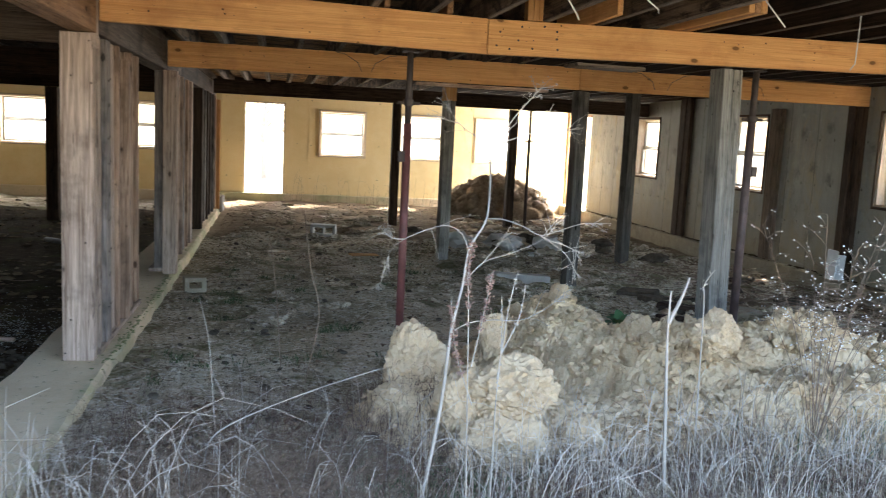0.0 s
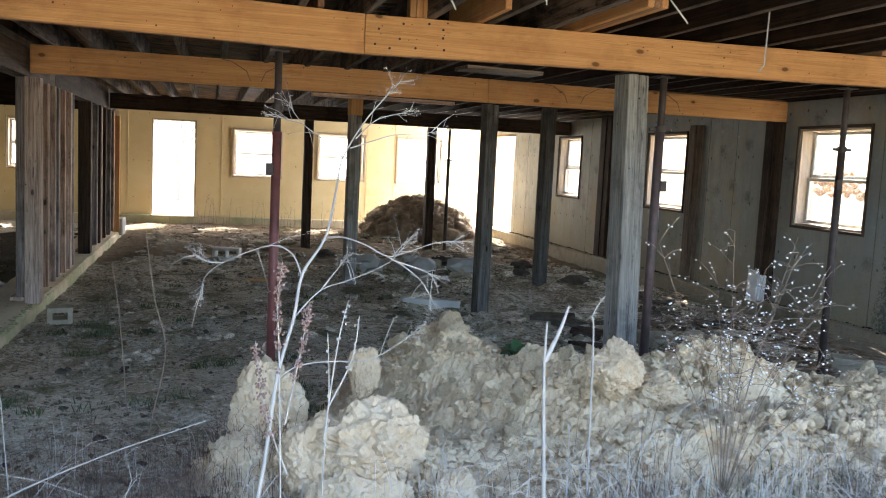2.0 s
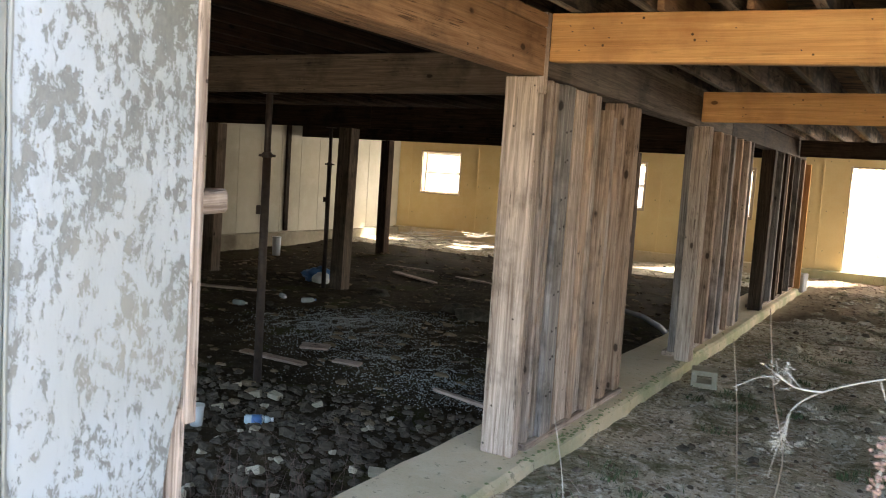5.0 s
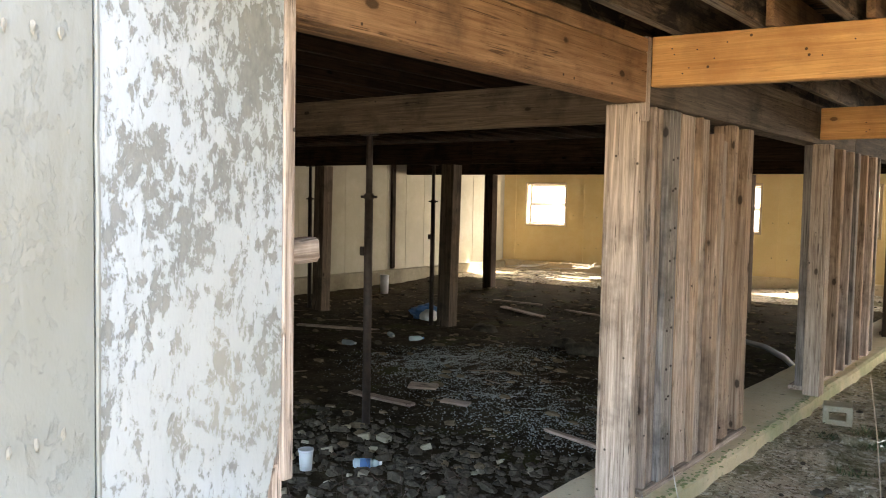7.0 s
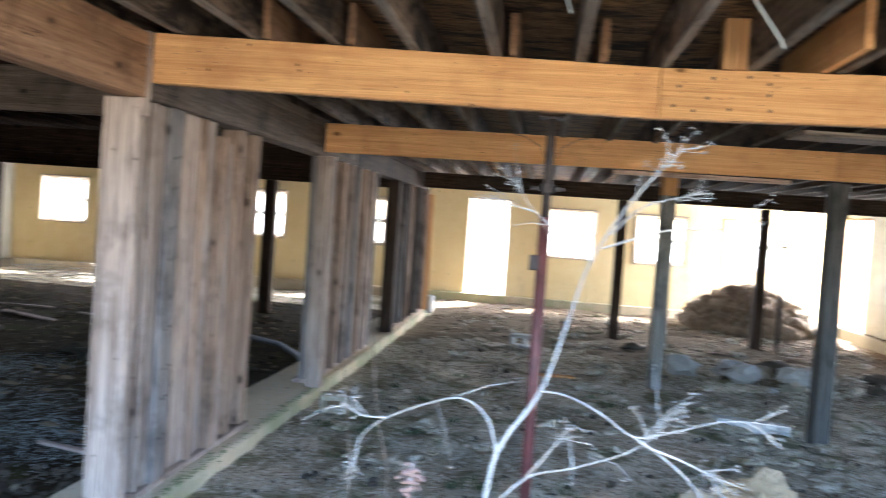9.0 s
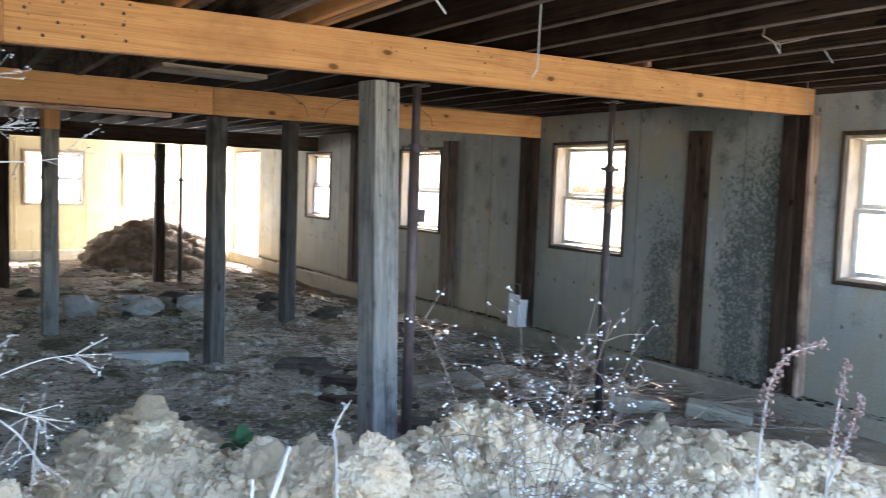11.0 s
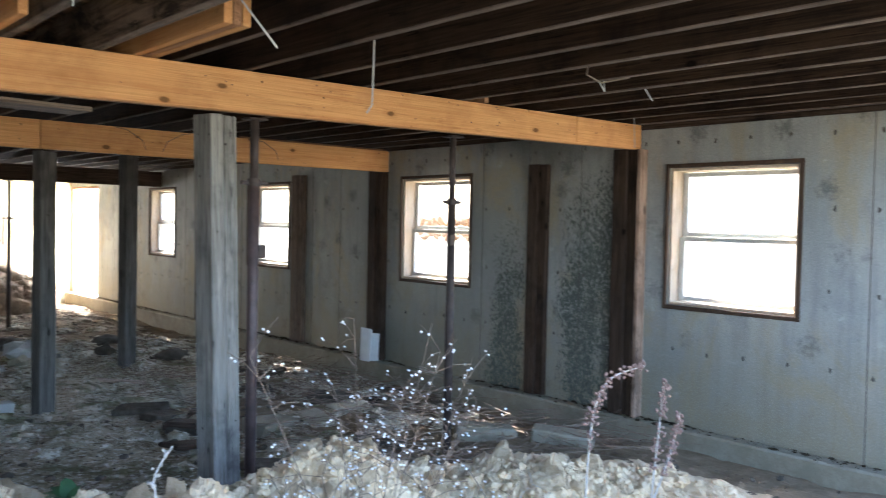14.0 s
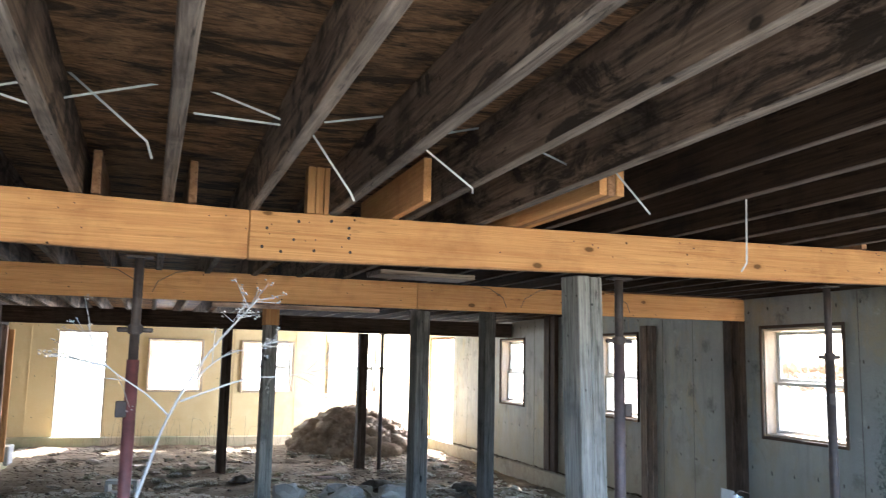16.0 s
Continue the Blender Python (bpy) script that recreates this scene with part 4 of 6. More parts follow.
tagged(bpy.data.objects["door_jamb"], "board at the end of the partition, its orange light put into the colour", "board", kind="structure")
tagged(part("footing_end", box(0.56, 0.45, 0.3, 0.02, 0.01), CONCRETE, None, "", (-0.14, 15.72, 0.08)), "pale concrete block at the end of the footing", "block", kind="structure")


def post(x, y, z0, z1, w, d, mm, label, lean=(0, 0), turn=0):
    p = empty("timber_post", (x, y, z0), label, "post", "timber posts", "structure", turn)
    a = part("timber", box(w / 2 - 0.002, d, z1 - z0, 0.006, 0.003), mm["z"], p, "", (-w / 4, 0, (z1 - z0) / 2), (lean[1], lean[0], 0))
    part("timber", box(w / 2 - 0.002, d, z1 - z0 - 0.004, 0.006, 0.003), mm["z"], p, "", (w / 4, 0.004, (z1 - z0) / 2), (lean[1], lean[0], 0))
    return p


def g_at(x, y):
    return ground_height(x, y)


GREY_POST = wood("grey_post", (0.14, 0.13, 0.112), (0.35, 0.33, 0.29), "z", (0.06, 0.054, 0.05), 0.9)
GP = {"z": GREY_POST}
# shaded copy of GREY_POST: the same grey wood with dimness put into its colour
DIM_POST = {"z": wood("shaded_post", (0.055, 0.050, 0.045), (0.18, 0.168, 0.15), "z", (0.03, 0.027, 0.025), 0.9)}
post(4.385, 5.18, -0.12, 2.136, 0.175, 0.165, GP, "heavy weathered grey post standing in the clay under the beam", (-1.6, 0), 8)
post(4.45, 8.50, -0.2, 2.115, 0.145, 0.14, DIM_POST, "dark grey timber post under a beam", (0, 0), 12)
part("prop", box(0.045, 0.07, 1.15, 0.005, 0.003), WORN["z"], None, "", (4.55, 8.6, 0.48))
tagged(bpy.data.objects["prop"], "short grey board leaning on a dark post", "board")
post(3.29, 10.25, -0.2, beam_top(3.3) - 0.002, 0.145, 0.14, GP, "grey timber post with a fresh orange top", (0, 0), 8)
part("cap", box(0.151, 0.152, 0.32, 0.005), FRESH["z"], bpy.data.objects["timber_post.002"], "fresh orange timber cap", (0, 0, 2.36))
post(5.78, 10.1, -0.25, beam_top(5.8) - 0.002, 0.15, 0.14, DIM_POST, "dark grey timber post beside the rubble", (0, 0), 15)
post(3.2, 14.52, -0.2, 2.083, 0.15, 0.15, OLD, "dark timber post before the lit wall")
post(5.38, 14.52, -0.25, 2.083, 0.15, 0.15, OLD, "dark timber post beside the straw heap")
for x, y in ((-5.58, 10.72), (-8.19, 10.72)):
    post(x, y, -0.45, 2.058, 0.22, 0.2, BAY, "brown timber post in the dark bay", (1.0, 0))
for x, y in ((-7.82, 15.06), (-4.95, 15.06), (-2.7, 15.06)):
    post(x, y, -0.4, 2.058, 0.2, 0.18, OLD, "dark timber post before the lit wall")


def wall_post(y0, y1, z0, z1, mm, deep=0.10):
    p = empty("wall_post", (XR - deep / 2 - 0.001, (y0 + y1) / 2, z0), "dark double post standing against the concrete wall", "post", "wall posts", "structure")
    w = y1 - y0
    part("timber", box(deep, w * 0.55, z1 - z0, 0.005, 0.002), mm["z"], p, "", (0, w * 0.22, (z1 - z0) / 2))
    part("timber", box(deep * 0.8, w * 0.43, z1 - z0 - 0.01, 0.005, 0.002), (OLD if mm is OLD else BAY)["z"], p, "", (deep * 0.08, -w * 0.28, (z1 - z0) / 2))


wall_post(4.95, 5.19, 0.032, 2.21, OLD)
# tan front board: the light on the post's edge is put into its colour
tagged(part("facing_board", box(0.10, 0.035, 2.17, 0.004, 0.002), TAN["z"], None, "", (XR - 0.055, 4.93, 1.119)), "brown board nailed to the face of a wall post, coloured as lit", "board", kind="structure")
wall_post(5.95, 6.17, 0.032, 2.13, OLD, 0.07)
wall_post(8.33, 8.58, 0.032, 2.145, OLD)
wall_post(10.0, 10.25, 0.032, 2.15, BAY, 0.08)
wall_post(12.66, 13.0, 0.032, 2.38, OLD, 0.09)
tagged(part("wall_stud", box(0.06, 0.10, 2.3, 0.004), OLD["z"], None, "", (XL + 0.036, 14.6, 1.2)), "dark stud nailed to the pale wall", "post", "wall posts", "structure")


def jack(x, y, z0, z1, r, lower, collars, plates, label, split=1.62):
    """A telescopic steel prop: base plate, outer and inner tube, collars with wing nuts, latch plates."""
    j = empty("steel_prop", (x, y, z0), label, "prop", "steel props", "structure")
    part("base_plate", box(0.14, 0.14, 0.012, 0.003), DARK_STEEL, j, "", (0, 0, 0.006))
    part("outer_tube", rod(r, split - z0 - 0.012, 18), lower, j, "", (0, 0, 0.012), smooth=True)
    part("inner_tube", rod(r * 0.78, z1 - split - 0.01, 16), DARK_STEEL, j, "dark steel inner tube", (0, 0, split - z0), smooth=True)
    part("head_plate", box(0.12, 0.10, 0.01, 0.002), DARK_STEEL, j, "", (0, 0, z1 - z0 - 0.005))
    for z in collars:
        c = part("collar", rod(r * 1.25, 0.045, 16, bevel=0.006), DARK_STEEL, j, "", (0, 0, z - z0), smooth=False)
        for s in (-1, 1):
            part("wing", box(0.05, 0.02, 0.022, 0.005), DARK_STEEL, c, "", (s * (r * 1.2 + 0.022), 0, 0.02))
    for z, s in plates:
        part("latch", box(0.05, 0.03, 0.075, 0.004), DARK_STEEL, j, "", (s * (r + 0.010), -r * 0.5, z - z0))
    return j


jack(1.985, 5.2, g_at(1.985, 5.2) - 0.02, low1(1.985) + 2.1, 0.029, RED_PAINT, (1.74,), ((1.39, -1),), "telescopic steel prop with a faded red tube under the beam")
jack(4.61, 5.2, 0.0, low1(4.61) + 2.1, 0.032, plain("dull_brown_paint", (0.11, 0.075, 0.07), 0.6, 0.2, 0.5), (1.76,), ((1.39, 1),), "dark brown steel prop beside the grey post", 1.78)
jack(6.13, 5.2, g_at(6.13, 5.2) - 0.02, low1(6.13) + 2.1, 0.029, DARK_STEEL, (1.70,), ((1.46, -0.3),), "thin dark steel prop under the beam", 1.72)
jack(5.7, 14.5, -0.25, 2.083, 0.03, DARK_STEEL, (1.5,), (), "thin dark steel prop beside a post", 1.5)
jack(-2.95, 6.12, g_at(-2.95, 6.12) - 0.02, 2.083, 0.035, DARK_STEEL, (1.55,), ((1.12, -1),), "rusty steel prop in the dark bay", 1.6)
jack(-5.87, 10.70, g_at(-5.87, 10.70) - 0.02, 2.058, 0.033, DARK_STEEL, (1.5,), ((1.0, -1),), "rusty steel prop beside a post", 1.5)
jack(-8.46, 10.70, g_at(-8.46, 10.70) - 0.02, 2.058, 0.033, DARK_STEEL, (1.5,), (), "rusty steel prop beside a post", 1.5)

# fresh blocking over the front beam
blk = empty("cripple_block", (2.80, 5.02, beam_top(2.8) + 0.001), "block of three short upright fresh studs on the beam", "blocking", "blocking", "structure")
for k in range(3):
    part("board", box(0.038, 0.089, 0.234, 0.003), FRESH["z"], blk, "", (-0.041 + 0.041 * k, 0, 0.118))
hdr = empty("short_header", (3.89, 4.04, beam_top(3.9) + 0.001), "short built-up header of fresh boards between joists", "blocking", "blocking", "structure")
for k in range(3):
    part("board", box(0.038, 1.5, 0.20, 0.003), (FRESH if k != 1 else BROWN)["y"], hdr, "", (-0.045 + 0.042 * k, 0.75, 0.101))
hdr2 = empty("short_header", (3.19, 4.46, beam_top(3.2) + 0.001), "short brown board nailed beside a joist", "blocking", "blocking", "structure")
part("board", box(0.038, 1.2, 0.20, 0.003), FRESH["y"], hdr2, "", (0, 0.6, 0.101))
for k, x in enumerate((0.58, 1.0, 1.78, 2.2, 6.2)):
    s = part("joist_splice", box(0.038, 0.9, 0.2, 0.004), BROWN["y"], None, "", (x - 0.0, 5.4, beam_top(x) + 0.102))
    tagged(s, "brown splice board beside a joist over the beam", "blocking", "blocking", "structure")
tagged(part("loose_plank", box(0.54, 0.22, 0.025, 0.004), BAY["x"], None, "", (3.40, 5.19, 2.09), (0, 0, 6)), "dark plank wedged under the front beam", "plank", kind="structure")

# ---- clay heap across the open front ----
random.seed(21)


def chunks(p, scale, size):
    """Broken lumps: tilted facets of random height, parted by cracks."""
    q = p * scale + Vector((0.4 * noise.noise(p * scale * 1.3), 0.4 * noise.noise(p * scale * 1.3 + Vector((9, 4, 2))), 0))
    d, pts = noise.voronoi(q)
    c = pts[0] * 7.31
    a, b, lift = noise.cell(c), noise.cell(c + Vector((31, 7, 3))), noise.cell(c + Vector((5, 77, 9)))
    t = q - pts[0]
    return size * (lift * 0.35 + t.x * a * 0.7 + t.y * b * 0.7 - 0.28 * max(0.0, 1 - (d[1] - d[0]) * 4))


heap = Geo()
nxm, nym = 330, 210
for j in range(nym + 1):
    for i in range(nxm + 1):
        x, y = 1.3 + 5.9 * i / nxm, 2.75 + 3.75 * j / nym
        h = mound_height(x, y)
        p = Vector((x, y, 0))
        rough = 0.7 * noise.noise(p * 2.3) + 0.3 * noise.noise(p * 6.0) + 0.15 * noise.noise(p * 30.0)
        cell = chunks(p, 5.0, 0.045) + chunks(p, 12.0, 0.030) + chunks(p, 28.0, 0.018) + 0.006 * noise.noise(p * 60.0)
        heap.v.append(Vector((x, y, ground_height(x, y) - 0.035 + h + (rough * 0.10 + cell) * min(1.0, h * 5.0))))
for j in range(nym):
    for i in range(nxm):
        q = j * (nxm + 1) + i
        heap.f.append((q, q + 1, q + nxm + 2, q + nxm + 1))
tagged(heap.put("clay_mound", CLAY), "mound of dug pale clay across the open front", "mound")


def surface(x, y):
    return ground_height(x, y) - 0.03 + mound_height(x, y)


def lumps(p, scale):
    """Rounded crumbs parted by creases, for the outside of a clod."""
    q = p * scale + Vector((noise.noise(p * scale), noise.noise(p * scale + Vector((3, 8, 1))), noise.noise(p * scale + Vector((7, 2, 5))))) * 0.35
    d, pts = noise.voronoi(q)
    return (noise.cell(pts[0] * 5.77) * 0.10 + min(d[1] - d[0], 0.4) * 0.35 - 0.08)


def clod(x, y, top, sx, sy, sz, seed, label):
    g = Geo()
    vs, fs = ico(5)
    off = Vector((seed * 3.1, seed * 1.7, seed))
    z0 = top - sz
    rnd = random.Random(seed)
    planes = []
    for _ in range(26):
        nrm = Vector([rnd.gauss(0, 1) for _ in range(3)]).normalized()
        planes.append((nrm, rnd.uniform(0.72, 1.08)))
    for p in vs:
        k = 0.4 + 0.6 * min([d / max(p.dot(nrm), 0.05) for nrm, d in planes] + [1.2])
        k += 0.16 * noise.noise(p * 1.6 + off) + 0.13 * noise.noise(p * 3.3 + off) + 0.30 * lumps(p + off, 3.0) + 0.24 * lumps(p + off, 9.0) + 0.15 * lumps(p + off, 20.0) + 0.05 * noise.noise(p * 13.0 + off) + 0.05 * noise.noise(p * 28.0 + off)
        g.v.append(Vector((p.x * sx * k, p.y * sy * k, p.z * sz * k)))
    g.f = list(fs)
    return tagged(g.put("clay_clod", CLOD, None, "", False, (x, y, z0)), label, "clod", "large clods")


clod(1.90, 3.86, 0.49, 0.165, 0.18, 0.24, 1, "tall lump of pale dry clay resting on the heap")
clod(1.78, 3.66, 0.24, 0.19, 0.18, 0.20, 8, "rounded lump of pale dry clay at the foot of the heap")
clod(2.25, 3.22, 0.475, 0.24, 0.19, 0.18, 2, "broad lump of pale dry clay before the heap")
clod(2.04, 3.30, 0.42, 0.16, 0.15, 0.20, 14, "lump of pale clay leaning on a broader one")
clod(2.20, 3.10, 0.27, 0.25, 0.15, 0.20, 9, "broken lump of pale clay before the heap")
clod(2.38, 4.10, 0.525, 0.085, 0.085, 0.14, 3, "upright lump of clay on the heap")
clod(3.56, 3.62, 0.645, 0.145, 0.14, 0.15, 4, "round clod of pale clay on the crest")
clod(2.60, 3.12, 0.20, 0.11, 0.10, 0.12, 6, "small clod of clay in the dry grass")
clod(3.42, 4.35, 0.46, 0.12, 0.11, 0.11, 12, "clod of clay on the heap")
clod(3.95, 3.85, 0.42, 0.14, 0.12, 0.11, 13, "clod of clay before the grey post")

# smaller clods, a dozen shapes lying at all angles
clod_shapes = []
for k in range(14):
    g = Geo()
    rnd = random.Random(100 + k)
    planes = [(Vector([rnd.gauss(0, 1) for _ in range(3)]).normalized(), rnd.uniform(0.40, 0.95)) for _ in range(12)]
    vs, fs = ico(3)
    for p in vs:
        w = min([d / max(p.dot(nrm), 0.05) for nrm, d in planes] + [1.15])
        g.v.append(p * (0.10 + 0.90 * w + 0.22 * noise.noise(p * 2.3 + Vector((k, 0, 0))) + 0.14 * noise.noise(p * 6.0 + Vector((0, k, 0))) + 0.08 * noise.noise(p * 14.0)))
    g.f = list(fs)
    clod_shapes.append(g.mesh("small_clod", CLAY))
rnd = random.Random(22)
placed = 0
while placed < 280:
    x, y = rnd.uniform(1.55, 6.4), rnd.uniform(3.0, 5.8)
    h = mound_height(x, y)
    if h < 0.10 + 0.12 * rnd.random() or rnd.random() > 0.25 + h * 1.6:
        continue
    w = 0.02 + 0.06 * rnd.random() ** 2.4
    o = new("small_clod", clod_shapes[placed % 14])
    o.location = (x, y, surface(x, y) + w * 0.25)
    o.rotation_euler = [rnd.uniform(0, 6.28) for _ in range(3)]
    o.scale = (w * rnd.uniform(0.9, 1.4), w * rnd.uniform(0.8, 1.1), w * rnd.uniform(0.7, 1.0))
    tagged(o, "small broken clod of pale clay on the heap", "clod", "small clods")
    placed += 1

crumbs = Geo()
for k in range(15000):
    x, y = random.uniform(1.5, 6.8), random.uniform(2.95, 6.2)
    h = mound_height(x, y)
    if h < 0.05 + random.random() * 0.10:
        continue
    s = 0.005 + 0.034 * random.random() ** 5.0
    crumbs.lump((x, y, surface(x, y) + s * 0.35), (s, s * random.uniform(0.7, 1.1), s * random.uniform(0.6, 0.9)), k * 0.37, 1 if s < 0.02 else 2, 0.75)
tagged(crumbs.put("clay_crumbs", CLAY), "loose crumbs and small clods of pale clay", "clods", kind="stuff")

# ---- floor litter ----
random.seed(31)
stones = Geo()
for k in range(1500):
    x, y = random.uniform(0.2, 7.8), random.choice((random.uniform(3.2, 9), random.uniform(6, 18.5)))
    s = 0.008 + 0.035 * random.random() ** 4
    stones.lump((x, y, ground_height(x, y) + s * 0.2), (s, s * 0.8, s * 0.6), k * 0.61, 1, 0.4)
for k in range(900):
    x, y = random.uniform(-9.5, -0.6), random.uniform(3, 18)
    s = 0.01 + 0.05 * random.random() ** 4
    stones.lump((x, y, ground_height(x, y) + s * 0.2), (s, s * 0.8, s * 0.6), k * 0.53, 1, 0.4)
tagged(stones.put("loose_stones", RUBBLE), "small dusty stones and crumbs strewn over the floor", "stones", kind="stuff")

LEAF = plain("dead_leaf", (0.21, 0.14, 0.085), 0.9, 0.0, 0.6, 4.0)
leaves = Geo()
for k in range(16000):
    if k > 9500:
        x, y = random.uniform(0.2, 7.2), random.uniform(10.0, 18.7)
    elif k % 3:
        x, y = 7.75 - 2.6 * random.random() ** 1.6, random.uniform(4.6, 18.2)
    else:
        x, y = random.uniform(0.15, 7.6), 3.4 + 15.2 * random.random() ** 1.5
    z = ground_height(x, y) + 0.006
    a, s = random.uniform(0, math.tau), random.uniform(0.012, 0.034)
    u, w = Vector((math.cos(a), math.sin(a), random.uniform(-0.3, 0.3))) * s, Vector((-math.sin(a), math.cos(a), random.uniform(-0.4, 0.4))) * s * 0.55
    c, q = Vector((x, y, z + 0.012)), len(leaves.v)
    leaves.v += [c - u, c - w + Vector((0, 0, 0.006)), c + u, c + w + Vector((0, 0, 0.006))]
    leaves.f.append((q, q + 1, q + 2, q + 3))
tagged(leaves.put("leaf_litter", LEAF), "dead brown leaves and scraps over the floor", "litter", kind="stuff")


def twigs(name, n, xr, yr, length, material, label, lift=0.03, r=0.005):
    g = Geo()
    for _ in range(n):
        x, y, a = random.uniform(*xr), random.uniform(*yr), random.uniform(0, math.tau)
        ln = random.uniform(*length)
        z = ground_height(x, y) + random.uniform(0.005, lift)
        rise = random.uniform(-0.1, 0.25)
        bend = random.uniform(-0.15, 0.15)
        d, s = Vector((math.cos(a), math.sin(a), rise * 0.5)), Vector((-math.sin(a), math.cos(a), 0))
        p = Vector((x, y, z))
        g.tube([p, p + d * ln * 0.5 + s * bend * ln, p + d * ln], r * random.uniform(0.6, 1.3), r * 0.35, 4)
    return tagged(g.put(name, material), label, "twigs", kind="stuff")


twigs("brushwood", 900, (5.3, 7.8), (4.3, 9.5), (0.12, 0.7), TWIG, "dead stalks and twigs lying along the wall foot", 0.14, 0.0035)
twigs("brushwood", 260, (0.3, 7.5), (8.5, 18.3), (0.1, 0.5), TWIG, "twigs strewn over the dirt floor", 0.03, 0.005)
twigs("brushwood", 130, (-8.6, -6.3), (16.3, 18.3), (0.25, 0.9), STEM, "tangle of pale dead branches by the lit wall", 0.28, 0.008)
twigs("brushwood", 110, (-9, -1), (6, 17), (0.15, 0.6), TWIG, "twigs strewn over the dark floor", 0.03, 0.006)

clumps = Geo()
for k in range(900):
    x, y = (random.uniform(0.5, 7.6), random.uniform(6.2, 18.0)) if k % 2 else (random.uniform(3.6, 7.6), random.uniform(5.6, 12.5))
    s = 0.03 + 0.09 * random.random() ** 2.5
    clumps.lump((x, y, ground_height(x, y) + s * 0.05), (s * 1.3, s, s * 0.55), k * 0.83, 2, 0.8)
tagged(clumps.put("earth_clumps", DIRT), "low clumps of earth on the dirt floor", "clumps", kind="stuff")
moss = Geo()
for k in range(160):
    y = random.choice((random.gauss(5.6, 0.5), random.gauss(7.6, 0.9)))
    x = 0.055 + random.gauss(0, 0.022) + 0.02 * fbm(7, y, 2.6)
    moss.lump((x, y, 0.001), (random.uniform(0.006, 0.016), random.uniform(0.006, 0.02), 0.004), k * 0.7, 1, 0.5)
tagged(moss.put("moss", plain("moss_green", (0.24, 0.27, 0.12), 0.95)), "green moss along the edge of the footing", "moss", kind="stuff")

pale = Geo()
for k in range(5200):
    x, y = 0.12 + 4.2 * random.random() ** 1.6, 3.2 + 9.0 * random.random() ** 1.4
    s = 0.003 + 0.013 * random.random() ** 4
    pale.lump((x, y, ground_height(x, y) + s * 0.2), (s * random.uniform(0.8, 1.6), s, s * 0.6), k * 0.57, 1, 0.6)
tagged(pale.put("pale_crumbs", DIRT), "pale crumbs of earth strewn over the dirt floor", "crumbs", kind="stuff")
sprigs = Geo()
for k in range(46):
    cx, cy = random.uniform(0.3, 3.4), random.uniform(4.2, 10.0)
    spread = random.uniform(0.03, 0.09)
    for _ in range(34):
        x, y = cx + random.gauss(0, spread), cy + random.gauss(0, spread)
        p = Vector((x, y, ground_height(x, y)))
        w = Vector((random.uniform(-0.6, 0.6), random.uniform(-0.6, 0.6), 1)) * random.uniform(0.015, 0.05)
        sprigs.blade([p, p + w * 0.6, p + w], 0.005)
tagged(sprigs.put("moss_sprigs", plain("sprig_green", (0.055, 0.085, 0.03), 0.9)), "small dark green sprigs on the dirt floor", "moss", kind="stuff")

ledge = Geo()
for k in range(2200):
    y = random.uniform(2.4, 17.2)
    if fbm(2, y, 1.3) < 0.05 and random.random() < 0.7:
        continue
    s = 0.003 + 0.022 * random.random() ** 5
    ledge.lump((XR - 0.004 - min(0.14, abs(random.gauss(0, 0.06))), y, 0.03 + s * 0.2), (s, s * random.uniform(0.8, 2.5), s * 0.5), k * 0.39, 1, 0.6)
tagged(ledge.put("ledge_debris", DARK_SOIL), "dark earth and scraps lying along the footing ledge", "debris", kind="stuff")

# straw heap at the far doorway
sh = Geo()
for j in range(61):
    for i in range(71):
        x, y = 4.35 + 3.1 * i / 70, 15.7 + 2.7 * j / 60
        d = ((x - 5.85) / 1.22) ** 2 + ((y - 17.2) / 1.05) ** 2
        h = 0.74 * max(0.0, 1 - d) ** 0.75 * (0.72 + 0.5 * noise.noise(Vector((x * 1.5, y * 1.5, 4))) + 0.16 * (x < 6.1))
        h = min(h, 0.60 + 0.1 * noise.noise(Vector((x * 3, y * 3, 8))))
        p = Vector((x, y, 1.0))
        n1 = 0.9 * noise.noise(p * 2.2) + 0.8 * noise.noise(p * 5.5) + 0.7 * abs(noise.noise(p * 11))
        sh.v.append(Vector((x + 0.05 * noise.noise(p * 9), y, ground_height(x, y) - 0.04 + h + n1 * 0.22 * min(1.0, h * 3))))
for j in range(60):
    for i in range(70):
        q = j * 71 + i
        sh.f.append((q, q + 1, q + 72, q + 71))
random.seed(41)
for k in range(520):
    a, rr = random.uniform(0, math.tau), random.random() ** 0.55
    x, y = 5.85 + 1.15 * rr * math.cos(a), 17.2 + 1.0 * rr * math.sin(a)
    h, s = 0.68 * max(0.0, 1 - rr * rr) ** 0.75, 0.05 + 0.13 * random.random() ** 2
    sh.lump((x, y, ground_height(x, y) + h + random.uniform(-0.03, 0.05)), (s * 1.2, s, s * 0.9), k * 1.3, 2, 0.75)
for k in range(900):
    a, rr = random.uniform(0, math.tau), random.random() ** 0.5
    x, y = 5.85 + 1.2 * rr * math.cos(a), 17.2 + 1.02 * rr * math.sin(a)
    h = 0.74 * max(0.0, 1 - rr * rr) ** 0.6
    d = Vector((random.uniform(-1, 1), random.uniform(-1, 1), random.uniform(-0.4, 0.8))).normalized() * random.uniform(0.08, 0.26)
    p = Vector((x, y, ground_height(x, y) + h + random.uniform(-0.04, 0.06)))
    sh.tube([p, p + d * 0.6 + Vector((0, 0, 0.02)), p + d], 0.006, 0.002, 3)
tagged(sh.put("straw_mound", STRAW, None, "", True), "heap of dark rotten straw and earth by the doorway", "straw heap")


